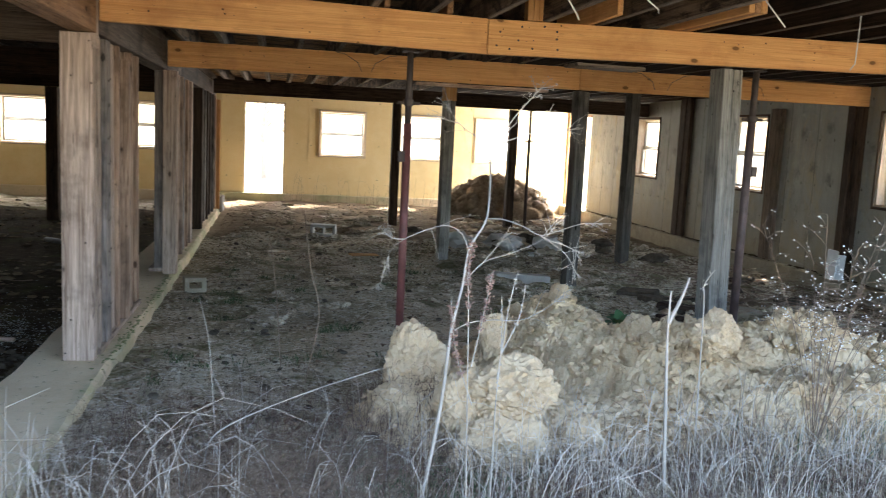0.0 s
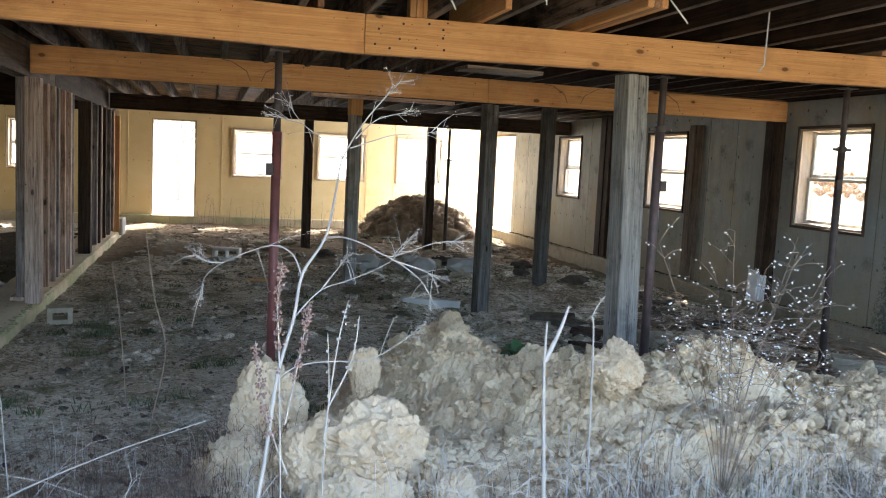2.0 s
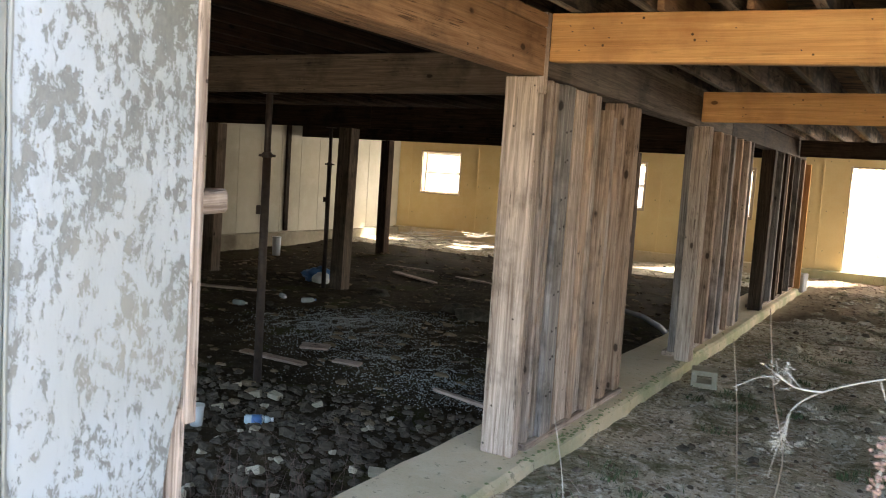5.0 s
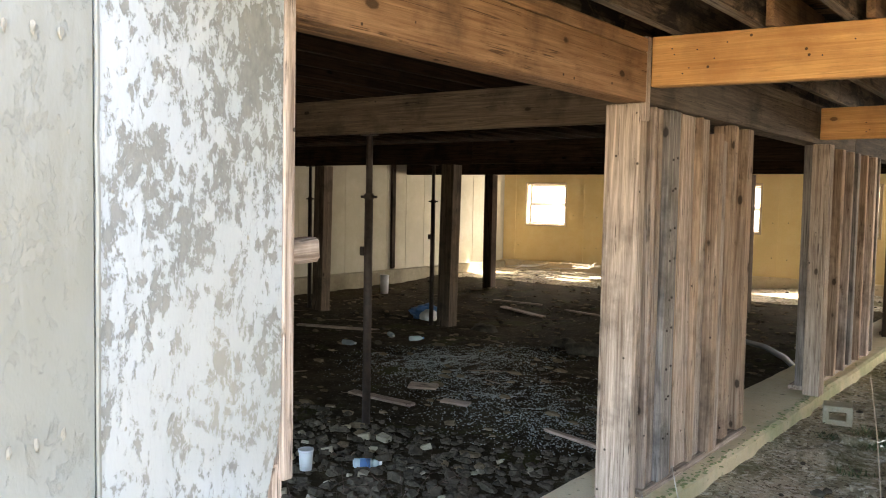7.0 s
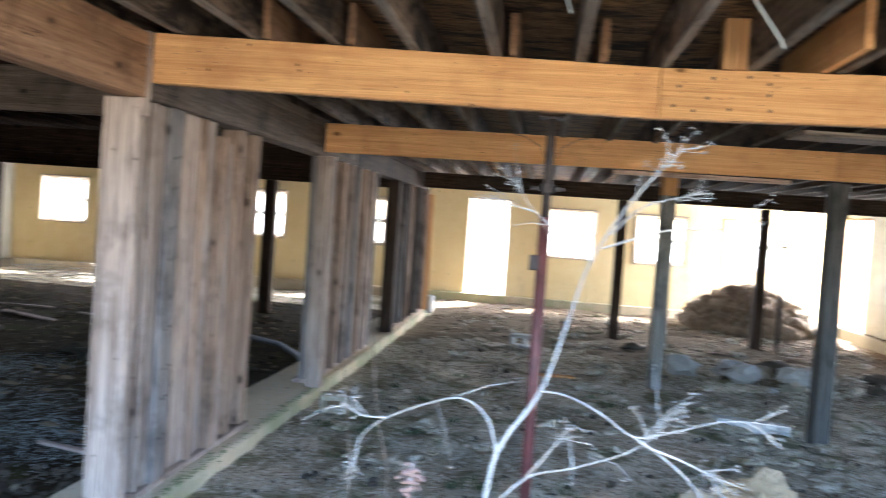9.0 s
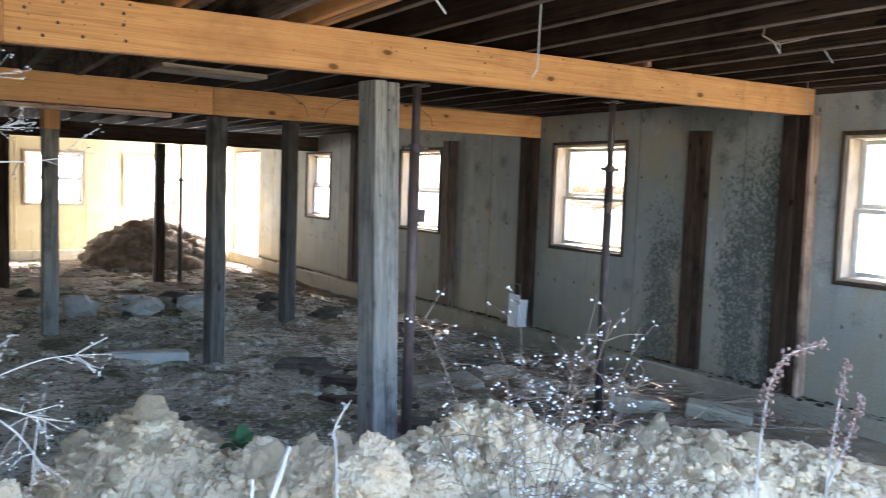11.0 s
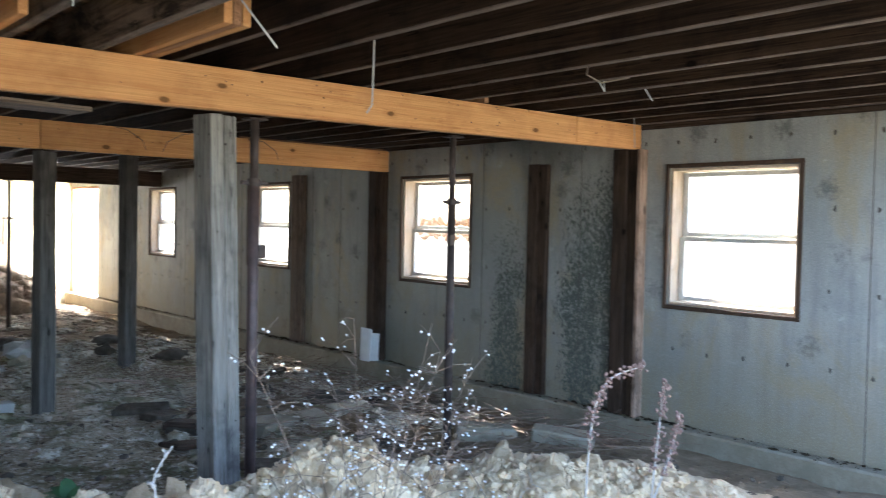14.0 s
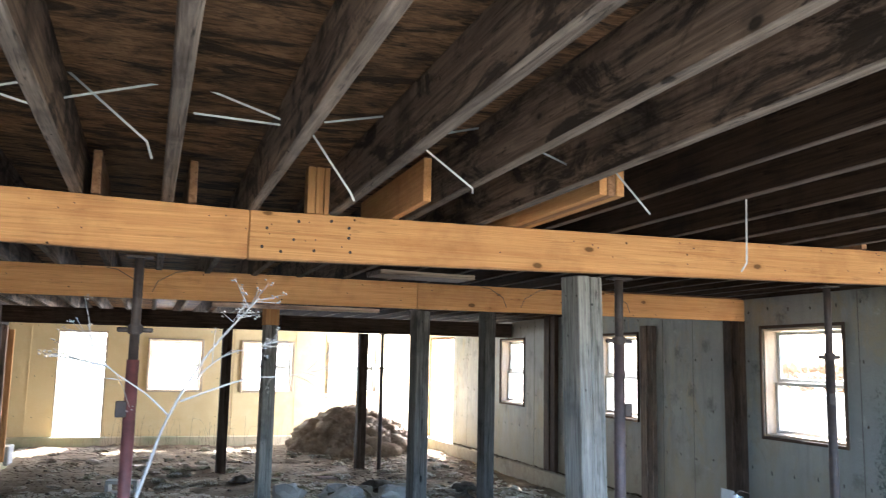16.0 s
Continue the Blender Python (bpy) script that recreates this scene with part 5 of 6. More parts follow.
# ---- loose things ----
def cinder_block(x, y, z, turn, tilt=0.0, material=BLOCK, label="hollow concrete block lying on the dirt", L=0.39):
    b = empty("concrete_block", (x, y, z), label, "block", "concrete blocks", turn=turn)
    D, Hh, t = 0.19, 0.19 if L > 0.3 else 0.15, 0.045
    bm = bmesh.new()
    us = [-L / 2, -L / 2 + t, -0.014, 0.014, L / 2 - t, L / 2] if L > 0.3 else [-L / 2, -L / 2 + t, L / 2 - t, L / 2]
    n = len(us) - 1
    ws = [0.0, t, Hh - t, Hh]
    cells = [[not (i in (1, 3) and i < n - 0 and k == 1 and i != n - 1) for k in range(3)] for i in range(n)]
    vc = {}

    def vv(u, y_, z_):
        key = (u, y_, z_)
        if key not in vc:
            vc[key] = bm.verts.new(key)
        return vc[key]

    for i in range(n):
        for k in range(3):
            if not cells[i][k]:
                continue
            u0, u1, z0, z1 = us[i], us[i + 1], ws[k], ws[k + 1]
            for yy in (-D / 2, D / 2):
                bm.faces.new([vv(u0, yy, z0), vv(u1, yy, z0), vv(u1, yy, z1), vv(u0, yy, z1)])
            for di, dk, q in ((-1, 0, [(u0, z0), (u0, z1)]), (1, 0, [(u1, z0), (u1, z1)]), (0, -1, [(u0, z0), (u1, z0)]), (0, 1, [(u0, z1), (u1, z1)])):
                a_, b_ = i + di, k + dk
                if 0 <= a_ < n and 0 <= b_ < 3 and cells[a_][b_]:
                    continue
                bm.faces.new([vv(q[0][0], -D / 2, q[0][1]), vv(q[1][0], -D / 2, q[1][1]), vv(q[1][0], D / 2, q[1][1]), vv(q[0][0], D / 2, q[0][1])])
    bmesh.ops.recalc_face_normals(bm, faces=bm.faces[:])
    bmesh.ops.bevel(bm, geom=[e for e in bm.edges if len(e.link_faces) == 2 and e.calc_face_angle(0) > 0.5], offset=0.006, segments=1, affect="EDGES")
    part("body", bm, material, b, "", (0, 0, 0), (tilt, 0, 0))
    return b


cinder_block(0.32, 7.93, g_at(0.32, 7.93) - 0.01, 12, 0, BLOCK, "hollow half concrete block beside the footing", 0.21)
cinder_block(1.85, 12.6, g_at(1.85, 12.6) - 0.01, -12, 0, CONCRETE, "hollow concrete block lying on the far floor")
for k, (x, y, tn, lab) in enumerate(((6.60, 5.3, -35, "grey concrete block among dead stalks"), (6.95, 4.85, -50, "grey concrete block tipped in the weeds"), (5.65, 6.75, 20, "flat grey slab on the dirt"))):
    b = part("concrete_piece", box(0.45, 0.24, 0.12, 0.012, 0.012), LEDGE, None, "", (x, y, g_at(x, y) + 0.03), (6 * k - 4, 5, tn))
    tagged(b, lab, "block", "concrete blocks")
slab = part("concrete_slab", box(0.64, 0.14, 0.11, 0.008, 0.004), CONCRETE, None, "", (3.90, 8.55, g_at(3.9, 8.55) + 0.05), (0, 2, -2))
tagged(slab, "grey concrete slab lying beside a post", "slab")
random.seed(47)
for k in range(34):
    x, y = 4.75 + random.gauss(0, 0.42), 10.9 + random.gauss(0, 0.32)
    g = Geo()
    s = 0.05 + 0.11 * random.random() ** 2
    g.lump((0, 0, 0), (s * 1.3, s, s * 0.75), k * 1.7 + 3, 2, 0.8)
    o = g.put("rubble_stone", (CONCRETE, RUBBLE, BLOCK, CONCRETE)[k % 4], None, "", False, (x, y, g_at(x, y) + s * 0.35 + (0.1 if k % 4 == 0 else 0)))
    tagged(o, "broken grey stone of the rubble pile", "stone", "rubble pile")
for x, y, s in ((6.1, 11.6, 0.13), (6.4, 10.3, 0.15), (3.4, 13.4, 0.12), (5.2, 12.6, 0.16), (6.3, 8.2, 0.14), (5.5, 7.6, 0.12), (6.6, 7.3, 0.16)):
    g = Geo()
    g.lump((0, 0, 0), (s * 1.3, s, s * 0.6), x * 3, 3, 0.35)
    tagged(g.put("floor_stone", RUBBLE, None, "", True, (x, y, g_at(x, y) + s * 0.15)), "dusty lump of earth on the floor", "stone", "floor stones")
can = empty("plastic_sheet", (7.80, 8.42, 0.032), "crumpled white plastic sheet wrapped round a post foot", "sheet")
part("sheet", box(0.012, 0.19, 0.36, 0.004, 0.008), WHITE_PLASTIC, can, "", (0.0, 0, 0.18), (0, 3, 0))
part("fold", box(0.012, 0.10, 0.30, 0.004, 0.008), WHITE_PLASTIC, can, "", (0.03, -0.11, 0.16), (0, 0, 30))
for x, y, tn, ln in ((2.25, 10.3, 20, 0.4), (5.4, 9.3, -40, 0.5), (4.8, 13.6, 10, 0.6), (2.0, 15.6, 70, 0.5)):
    tagged(part("board_scrap", box(ln, 0.10, 0.022, 0.004, 0.003), FRESH["x"] if ln < 0.45 else WORN["x"], None, "", (x, y, g_at(x, y) + 0.025), (0, 3, tn)), "scrap of board lying on the dirt", "board", "board scraps")

random.seed(49)
for k in range(16):
    x, y = random.uniform(5.0, 7.5), random.uniform(5.6, 9.6)
    ln = random.uniform(0.2, 0.55)
    tagged(part("broken_slab", box(ln, random.uniform(0.12, 0.3), random.uniform(0.03, 0.07), 0.008, 0.012), (RUBBLE, BLOCK, OLD["x"], RUBBLE)[k % 4], None, "", (x, y, g_at(x, y) + 0.03), (random.uniform(-9, 9), random.uniform(-9, 9), random.uniform(0, 180))), "broken dusty slab lying in the debris", "slab", "broken slabs")

# the dark bay: rubble, gravel and rubbish
random.seed(53)
for k in range(290):
    x, y = -0.75 - 2.4 * random.random() ** 0.8, random.uniform(3.0, 5.9)
    s = random.uniform(0.018, 0.05)
    o = part("broken_brick", box(s * 2.0, s * 1.3, s * 1.0, 0.004, s * 0.2), BLOCK if k % 4 == 0 else RUBBLE, None, "", (x, y, g_at(x, y) + s * 0.35), (random.uniform(-30, 30), random.uniform(-30, 30), random.uniform(0, 180)))
    tagged(o, "pale broken lump of masonry in the rubble" if k % 4 == 0 else "dark broken brick in the rubble", "brick", "brick rubble")
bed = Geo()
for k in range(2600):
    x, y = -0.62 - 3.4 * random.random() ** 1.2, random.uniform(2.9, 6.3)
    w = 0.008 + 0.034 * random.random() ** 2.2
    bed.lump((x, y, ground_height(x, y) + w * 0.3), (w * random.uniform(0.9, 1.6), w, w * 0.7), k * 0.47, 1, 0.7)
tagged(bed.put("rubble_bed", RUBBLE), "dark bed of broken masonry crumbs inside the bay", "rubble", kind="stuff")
scraps = Geo()
for k in range(1800):
    x, y = random.uniform(-9.4, -0.7), random.uniform(5.5, 16.5)
    w = 0.006 + 0.05 * random.random() ** 4
    scraps.lump((x, y, ground_height(x, y) + w * 0.15), (w * random.uniform(0.9, 2.2), w, w * 0.5), k * 0.43, 1, 0.7)
tagged(scraps.put("earth_scraps", EARTH), "crumbs of brown earth over the dark bay floor", "crumbs", kind="stuff")
gr = Geo()
for k in range(14000):
    t = random.random()
    if t < 0.65:
        u = t / 0.65
        cx, cy, wd = -4.3 + 3.1 * u, 8.6 - 1.8 * u, 0.30 + 0.25 * math.sin(u * 3.1)
    else:
        u = (t - 0.65) / 0.35
        cx, cy, wd = -4.6 + 1.2 * u, 8.2 + 1.6 * u, 0.30
    x, y = cx + random.gauss(0, wd), cy + random.gauss(0, wd)
    s = random.uniform(0.003, 0.0075)
    gr.lump((x, y, ground_height(x, y) + s * 0.4), (s, s, s * 0.8), k * 0.41, 1, 0.3)
tagged(gr.put("gravel_patch", GRAVEL), "winding patch of pale gravel on the dark floor", "gravel", kind="stuff")


def bottle(x, y, turn, body, cap, label, r=0.033, ln=0.2):
    b = empty("plastic_bottle", (x, y, g_at(x, y) + r + 0.012), label, "bottle", "bottles", turn=turn)
    part("body", rod(r, ln * 0.7, 16, bevel=0.008), body, b, "", (0, 0, 0), (0, 90, 0), True)
    part("neck", rod(r * 0.95, ln * 0.2, 16, r * 0.4), body, b, "", (ln * 0.7 + 0.001, 0, 0), (0, 90, 0), True)
    part("cap", rod(r * 0.42, 0.018, 12), cap, b, "", (ln * 0.9 + 0.002, 0, 0), (0, 90, 0))


bottle(-2.15, 5.12, 40, CLEAR_PLASTIC, WHITE_PLASTIC, "clear plastic bottle with a blue band in the rubble")
part("band", rod(0.0345, 0.07, 16), BLUE_PLASTIC, bpy.data.objects["plastic_bottle"], "blue paper band", (0.05, 0, 0), (0, 90, 0), True)
bottle(-5.6, 8.56, 10, CLEAR_PLASTIC, WHITE_PLASTIC, "cloudy plastic bottle on the dark floor")
bottle(-5.62, 9.47, -30, CLEAR_PLASTIC, WHITE_PLASTIC, "cloudy plastic bottle on the dark floor")
bottle(-5.1, 9.27, 60, CLEAR_PLASTIC, BLUE_PLASTIC, "cloudy plastic bottle on the dark floor")
cup = empty("plastic_cup", (-2.33, 4.85, g_at(-2.33, 4.85) + 0.03), "white plastic cup standing in the rubble", "cup")
part("body", rod(0.04, 0.13, 18, 0.05), WHITE_PLASTIC, cup, "", (0, 0, 0), (0, 0, 0), True)
part("rim", rod(0.054, 0.012, 18), WHITE_PLASTIC, cup, "", (0, 0, 0.13))
bucket = empty("white_bucket", (-9.0, 13.2, g_at(-9.0, 13.2)), "slim white plastic pail by the pale wall", "bucket")
part("body", rod(0.075, 0.34, 20, 0.085), WHITE_PLASTIC, bucket, "", (0, 0, 0), (0, 0, 0), True)
part("rim", rod(0.09, 0.018, 20), WHITE_PLASTIC, bucket, "", (0, 0, 0.34))
g = Geo()
g.lump((0, 0, 0), (0.26, 0.20, 0.13), 4.4, 4, 0.5)
bag = tagged(g.put("plastic_bag", BLUE_PLASTIC, None, "", True, (-6.5, 11.35, g_at(-6.5, 11.35) + 0.07)), "crumpled blue plastic bag beside a post", "bag")
g = Geo()
g.lump((0, 0, 0), (0.14, 0.12, 0.10), 6.4, 3, 0.5)
tagged(g.put("plastic_bag", WHITE_PLASTIC, None, "", True, (-6.25, 11.15, g_at(-6.25, 11.15) + 0.06)), "crumpled white plastic bag beside a post", "bag")
for x, y, tn, ln, w in ((-3.33, 7.36, 30, 0.28, 0.2), (-2.63, 6.95, 15, 0.26, 0.12), (-3.3, 6.7, 5, 0.7, 0.1), (-1.3, 6.72, -12, 0.62, 0.05), (-6.6, 9.5, 30, 1.2, 0.12), (-5.6, 12.8, -20, 1.1, 0.12), (-6.2, 13.6, 15, 0.9, 0.1), (-4.6, 13.2, -8, 0.9, 0.08)):
    tagged(part("board_scrap", box(ln, w, 0.025, 0.004, 0.003), WORN["x"], None, "", (x, y, g_at(x, y) + 0.03), (0, 2, tn)), "grey board scrap lying on the dark floor", "board", "board scraps")
g = Geo()
g.tube([(-0.55, 10.2, -0.18), (-0.9, 11.0, -0.2), (-1.4, 11.9, -0.24), (-2.2, 12.5, -0.24)], 0.035, 0.035, 10)
tagged(g.put("drain_pipe", PIPE, None, "", True), "dark blue flexible pipe beside the footing", "pipe")
for x, y, s in ((-3.1, 10.3, 0.22), (-3.5, 10.5, 0.14), (-5.05, 10.9, 0.16)):
    g = Geo()
    g.lump((0, 0, 0), (s * 1.2, s, s * 0.5), x, 3, 0.35)
    tagged(g.put("floor_stone", RUBBLE, None, "", True, (x, y, g_at(x, y) + 0.03)), "dusty lump of earth on the dark floor", "stone", "floor stones")

# ---- straps and wires under the joists ----


def strap(p, q, bend=None, w=0.008):
    p, q = Vector(p), Vector(q)
    bm = bmesh.new()
    pts = [p, q] + ([Vector(bend)] if bend else [])
    ring = []
    for k, c in enumerate(pts):
        d = (pts[min(k + 1, len(pts) - 1)] - pts[max(k - 1, 0)]).normalized()
        s = d.cross(Vector((0, 1, 0.2))).normalized()
        n = d.cross(s)
        ring.append([bm.verts.new(c - p + s * a * w / 2 + n * b * 0.001) for a, b in ((-1, -1), (1, -1), (1, 1), (-1, 1))])
    for a, b in zip(ring, ring[1:]):
        for i in range(4):
            bm.faces.new((a[i], a[(i + 1) % 4], b[(i + 1) % 4], b[i]))
    bm.faces.new(ring[0])
    bm.faces.new(ring[-1])
    bmesh.ops.recalc_face_normals(bm, faces=bm.faces[:])
    tagged(part("bridging_strap", bm, GALV, None, "", p), "bent galvanised bridging strap hanging from a joist", "strap", "bridging straps")


YS = 3.97
for a, b, c in (((2.505, 2.57), (2.73, 2.26), (2.745, 2.23)), ((2.96, 2.50), (3.22, 2.32), (3.22, 2.30)), ((3.36, 2.555), (3.71, 2.43), (3.74, 2.40)), ((3.76, 2.55), (4.01, 2.30), (4.03, 2.28)),
                ((4.53, 2.56), (4.52, 2.10), (4.49, 2.06)), ((1.71, 2.50), (2.10, 2.615), None), ((1.73, 2.60), (2.0, 2.38), (2.02, 2.32)), ((2.15, 2.50), (2.52, 2.49), None),
                ((2.17, 2.60), (2.50, 2.50), None), ((2.62, 2.52), (2.94, 2.59), None), ((3.10, 2.53), (3.36, 2.60), None), ((1.30, 2.55), (1.66, 2.46), None), ((1.32, 2.46), (1.68, 2.57), None)):
    strap((a[0], YS, a[1]), (b[0], YS, b[1]), (c[0], YS, c[1]) if c else None)
strap((5.64, YS, 2.60), (6.05, YS, 2.50), (6.2, YS, 2.36))
strap((6.16, YS, 2.60), (6.2, YS, 2.36))
strap((6.425, YS, 2.55), (6.68, YS, 2.36))
strap((7.768, 4.9, 2.60), (7.77, 4.88, 2.2))


def wire(pts, r, material, label):
    g = Geo()
    g.tube(pts, r, r, 5)
    tagged(g.put("hanging_wire", material), label, "wire", "wires")


for x, sg in ((1.65, 1), (2.35, -1), (4.95, 1), (5.7, -1), (6.3, 1)):
    wire([(x, 8.33, 2.36), (x + 0.12 * sg, 8.30, 2.34), (x + 0.26 * sg, 8.31, 2.26), (x + 0.30 * sg, 8.32, 2.17)], 0.004, WIRE, "thin old cable looped over the beam face")
wire([(5.6, 3.6, 2.42), (5.7, 3.7, 2.36), (5.95, 3.8, 2.36), (6.2, 3.8, 2.42)], 0.004, WIRE, "thin old cable drooping between joists")

# ---- weeds ----


def weed(name, label, category, at, group=""):
    return empty(name, at, label, category, group)


def local(pts, at):
    return [Vector(p) - Vector(at) for p in pts]


def smooth_path(pts, steps=4):
    pts = [Vector(p) for p in pts]
    out = []
    for i in range(len(pts) - 1):
        p0, p1, p2, p3 = pts[max(i - 1, 0)], pts[i], pts[i + 1], pts[min(i + 2, len(pts) - 1)]
        for k in range(steps):
            t = k / steps
            out.append(0.5 * ((2 * p1) + (p2 - p0) * t + (2 * p0 - 5 * p1 + 4 * p2 - p3) * t * t + (3 * p1 - p0 - 3 * p2 + p3) * t ** 3))
    return out + [pts[-1]]


random.seed(61)
base = (1.70, 2.62, -0.03)
tall = weed("tall_weed", "tall bleached dead weed with spreading branches and seed heads", "weed", base)
stem_pts = [base, (1.745, 2.63, 0.2), (1.79, 2.66, 0.46), (1.828, 2.72, 0.73), (1.886, 2.80, 0.92), (1.915, 2.835, 1.07), (2.0, 2.90, 1.195), (2.06, 3.10, 1.35), (2.113, 3.30, 1.482), (2.205, 3.27, 1.65), (2.327, 3.24, 1.80)]
g = Geo()
g.tube(smooth_path(local(stem_pts, base)), 0.0085, 0.0024, 8)
g.put("stem", STEM, tall, "", True)
tip = Geo()
for _ in range(16):
    w = Vector((random.uniform(-0.4, 1.0), random.uniform(-0.6, 0.6), random.uniform(-0.1, 0.9))).normalized() * random.uniform(0.03, 0.09)
    s = Vector(stem_pts[-1]) - Vector(base) - Vector((0.07, 0.03, 0.07)) * random.random()
    tip.tube([s, s + w * 0.6, s + w], 0.0013, 0.0008, 3)
    for _ in range(3):
        tip.lump(s + w + Vector([random.uniform(-0.01, 0.01) for _ in range(3)]), (0.003, 0.003, 0.0026), random.random() * 50, 1, 0.4)
tip.put("seed_head", STEM, tall, "", True)
branches = [[(2.0, 2.90, 1.195), (2.06, 2.84, 1.20), (2.13, 2.78, 1.18), (2.196, 2.74, 1.148), (2.27, 2.74, 1.165), (2.36, 2.72, 1.20), (2.43, 2.70, 1.21)],
            [(2.196, 2.74, 1.148), (2.26, 2.73, 1.11), (2.32, 2.72, 1.06), (2.37, 2.72, 0.98)],
            [(2.23, 2.73, 1.13), (2.30, 2.72, 1.11), (2.37, 2.72, 1.08)],
            [(1.912, 2.832, 1.06), (1.885, 2.86, 1.13), (1.83, 2.90, 1.16), (1.76, 2.92, 1.145), (1.645, 2.93, 1.093), (1.585, 2.93, 1.04), (1.57, 2.93, 0.965)],
            [(1.645, 2.93, 1.093), (1.59, 2.90, 1.10), (1.545, 2.88, 1.13)],
            [(2.113, 3.30, 1.482), (2.05, 3.32, 1.54), (1.95, 3.34, 1.61), (1.885, 3.36, 1.70)],
            [(1.95, 3.34, 1.61), (1.90, 3.34, 1.62), (1.85, 3.34, 1.63)],
            [(2.16, 3.29, 1.56), (2.24, 3.27, 1.64), (2.37, 3.25, 1.68)],
            [(2.14, 3.30, 1.52), (2.30, 3.27, 1.58), (2.40, 3.25, 1.59), (2.51, 3.24, 1.61)],
            [(1.886, 2.80, 0.92), (1.98, 2.84, 1.01), (2.08, 2.78, 1.06), (2.20, 2.72, 1.13), (2.26, 2.70, 1.21)],
            [(1.98, 2.84, 1.01), (2.03, 2.80, 1.09), (2.06, 2.78, 1.14)],
            [(1.828, 2.72, 0.73), (1.90, 2.70, 0.775), (2.0, 2.69, 0.79), (2.12, 2.69, 0.79), (2.22, 2.68, 0.84), (2.30, 2.68, 0.90)]]
for b in branches:
    g = Geo()
    g.tube(smooth_path(local(b, base)), 0.0032, 0.0011, 6)
    end = Vector(b[-1]) - Vector(base)
    d = (Vector(b[-1]) - Vector(b[-2])).normalized()
    bp = smooth_path(local(b, base))
    for _ in range(3):
        s = bp[random.randrange(len(bp) // 3, len(bp))]
        w = (d * 0.7 + Vector([random.uniform(-0.9, 0.9) for _ in range(3)])).normalized() * random.uniform(0.06, 0.17)
        g.tube([s, s + w * 0.5 + Vector((0, 0, 0.008)), s + w], 0.0016, 0.0008, 4)
        for _ in range(3):
            g.lump(s + w + Vector([random.uniform(-0.01, 0.01) for _ in range(3)]), (0.0027, 0.0027, 0.0024), random.random() * 50, 1, 0.4)
    for _ in range(9):
        w = (d + Vector([random.uniform(-0.9, 0.9) for _ in range(3)])).normalized() * random.uniform(0.03, 0.07)
        s = end - d * random.uniform(0, 0.06)
        g.tube([s, s + w * 0.6, s + w], 0.0012, 0.0008, 3)
        for _ in range(2):
            g.lump(s + w + Vector([random.uniform(-0.008, 0.008) for _ in range(3)]), (0.0027, 0.0027, 0.0024), random.random() * 50, 1, 0.4)
    g.put("branch", STEM, tall, "", True)


def seedy(at, pts_list, seeds, material, stem_mat, name, label, group="", r=0.005, seed_size=0.006, spread=0.014):
    """A stalk, or several from one root, set with small seeds along its upper part."""
    w = weed(name, label, "weed", at, group)
    for pts in pts_list:
        path = smooth_path(local(pts, at), 6)
        g = Geo()
        g.tube(path, r, r * 0.4, 5)
        st = g.put("stalk", stem_mat, w, "", True)
        if seeds:
            g = Geo()
            n = len(path)
            for k in range(seeds):
                q = path[int(n * (0.4 + 0.6 * random.random())) - 1] + Vector([random.gauss(0, spread) for _ in range(3)])
                g.lump(q, (seed_size, seed_size, seed_size * 1.2), k * 0.77, 1, 0.4)
            tagged(g.put("seed_head", material, w), kind="stuff")
    return w


seedy((1.83, 2.28, -0.03), [[(1.83, 2.28, -0.03), (1.80, 2.3, 0.86), (1.79, 2.3, 1.05), (1.80, 2.3, 1.18)], [(1.83, 2.3, 0.55), (1.76, 2.3, 0.75), (1.73, 2.3, 0.95)], [(1.82, 2.3, 0.7), (1.86, 2.3, 0.92), (1.88, 2.3, 1.06)]], 150, RUST_SEED, STEM,
      "dock_stalk", "dead dock stalk with rust-red seed husks", "dock stalks", 0.003, 0.0034, 0.008)
seedy((1.95, 2.4, -0.03), [[(1.95, 2.4, -0.03), (1.95, 2.4, 0.5), (1.96, 2.4, 0.75), (1.95, 2.4, 0.95)], [(1.95, 2.4, 0.62), (1.98, 2.4, 0.9), (2.01, 2.4, 1.05)], [(1.96, 2.4, 0.72), (2.03, 2.42, 0.86), (2.05, 2.42, 1.0)]], 12, STEM, STEM,
      "weed_stalk", "grey dead weed stalk with small knots", "weed stalks", 0.0036, 0.0042, 0.004)
seedy((4.40, 2.6, -0.03), [[(4.38, 2.6, -0.03), (4.39, 2.6, 0.64), (4.41, 2.6, 0.9), (4.44, 2.6, 1.0), (4.52, 2.6, 1.07), (4.70, 2.6, 1.09)]], 120, RUST_SEED, STEM,
      "dock_stalk", "dead dock stalk with rust-red seed husks bent at its tip", "dock stalks", 0.0045, 0.0055, 0.011)
seedy((4.74, 2.6, -0.03), [[(4.74, 2.6, -0.03), (4.76, 2.6, 0.57), (4.79, 2.6, 0.81), (4.81, 2.6, 0.95), (4.82, 2.6, 1.02)], [(4.77, 2.6, 0.6), (4.87, 2.6, 0.75), (4.93, 2.6, 0.9)]], 90, RUST_SEED, STEM,
      "dock_stalk", "upright dead dock stalk with rust-red seed husks", "dock stalks", 0.0045, 0.0055, 0.010)
seedy((2.80, 2.6, -0.03), [[(2.80, 2.6, -0.03), (2.77, 2.6, 0.43), (2.75, 2.6, 0.76), (2.75, 2.6, 0.94)], [(2.75, 2.6, 0.80), (2.80, 2.6, 0.91), (2.83, 2.6, 1.0)]], 0, STEM, STEM, "weed_stalk", "thick bleached forked stalk", "weed stalks", 0.010)
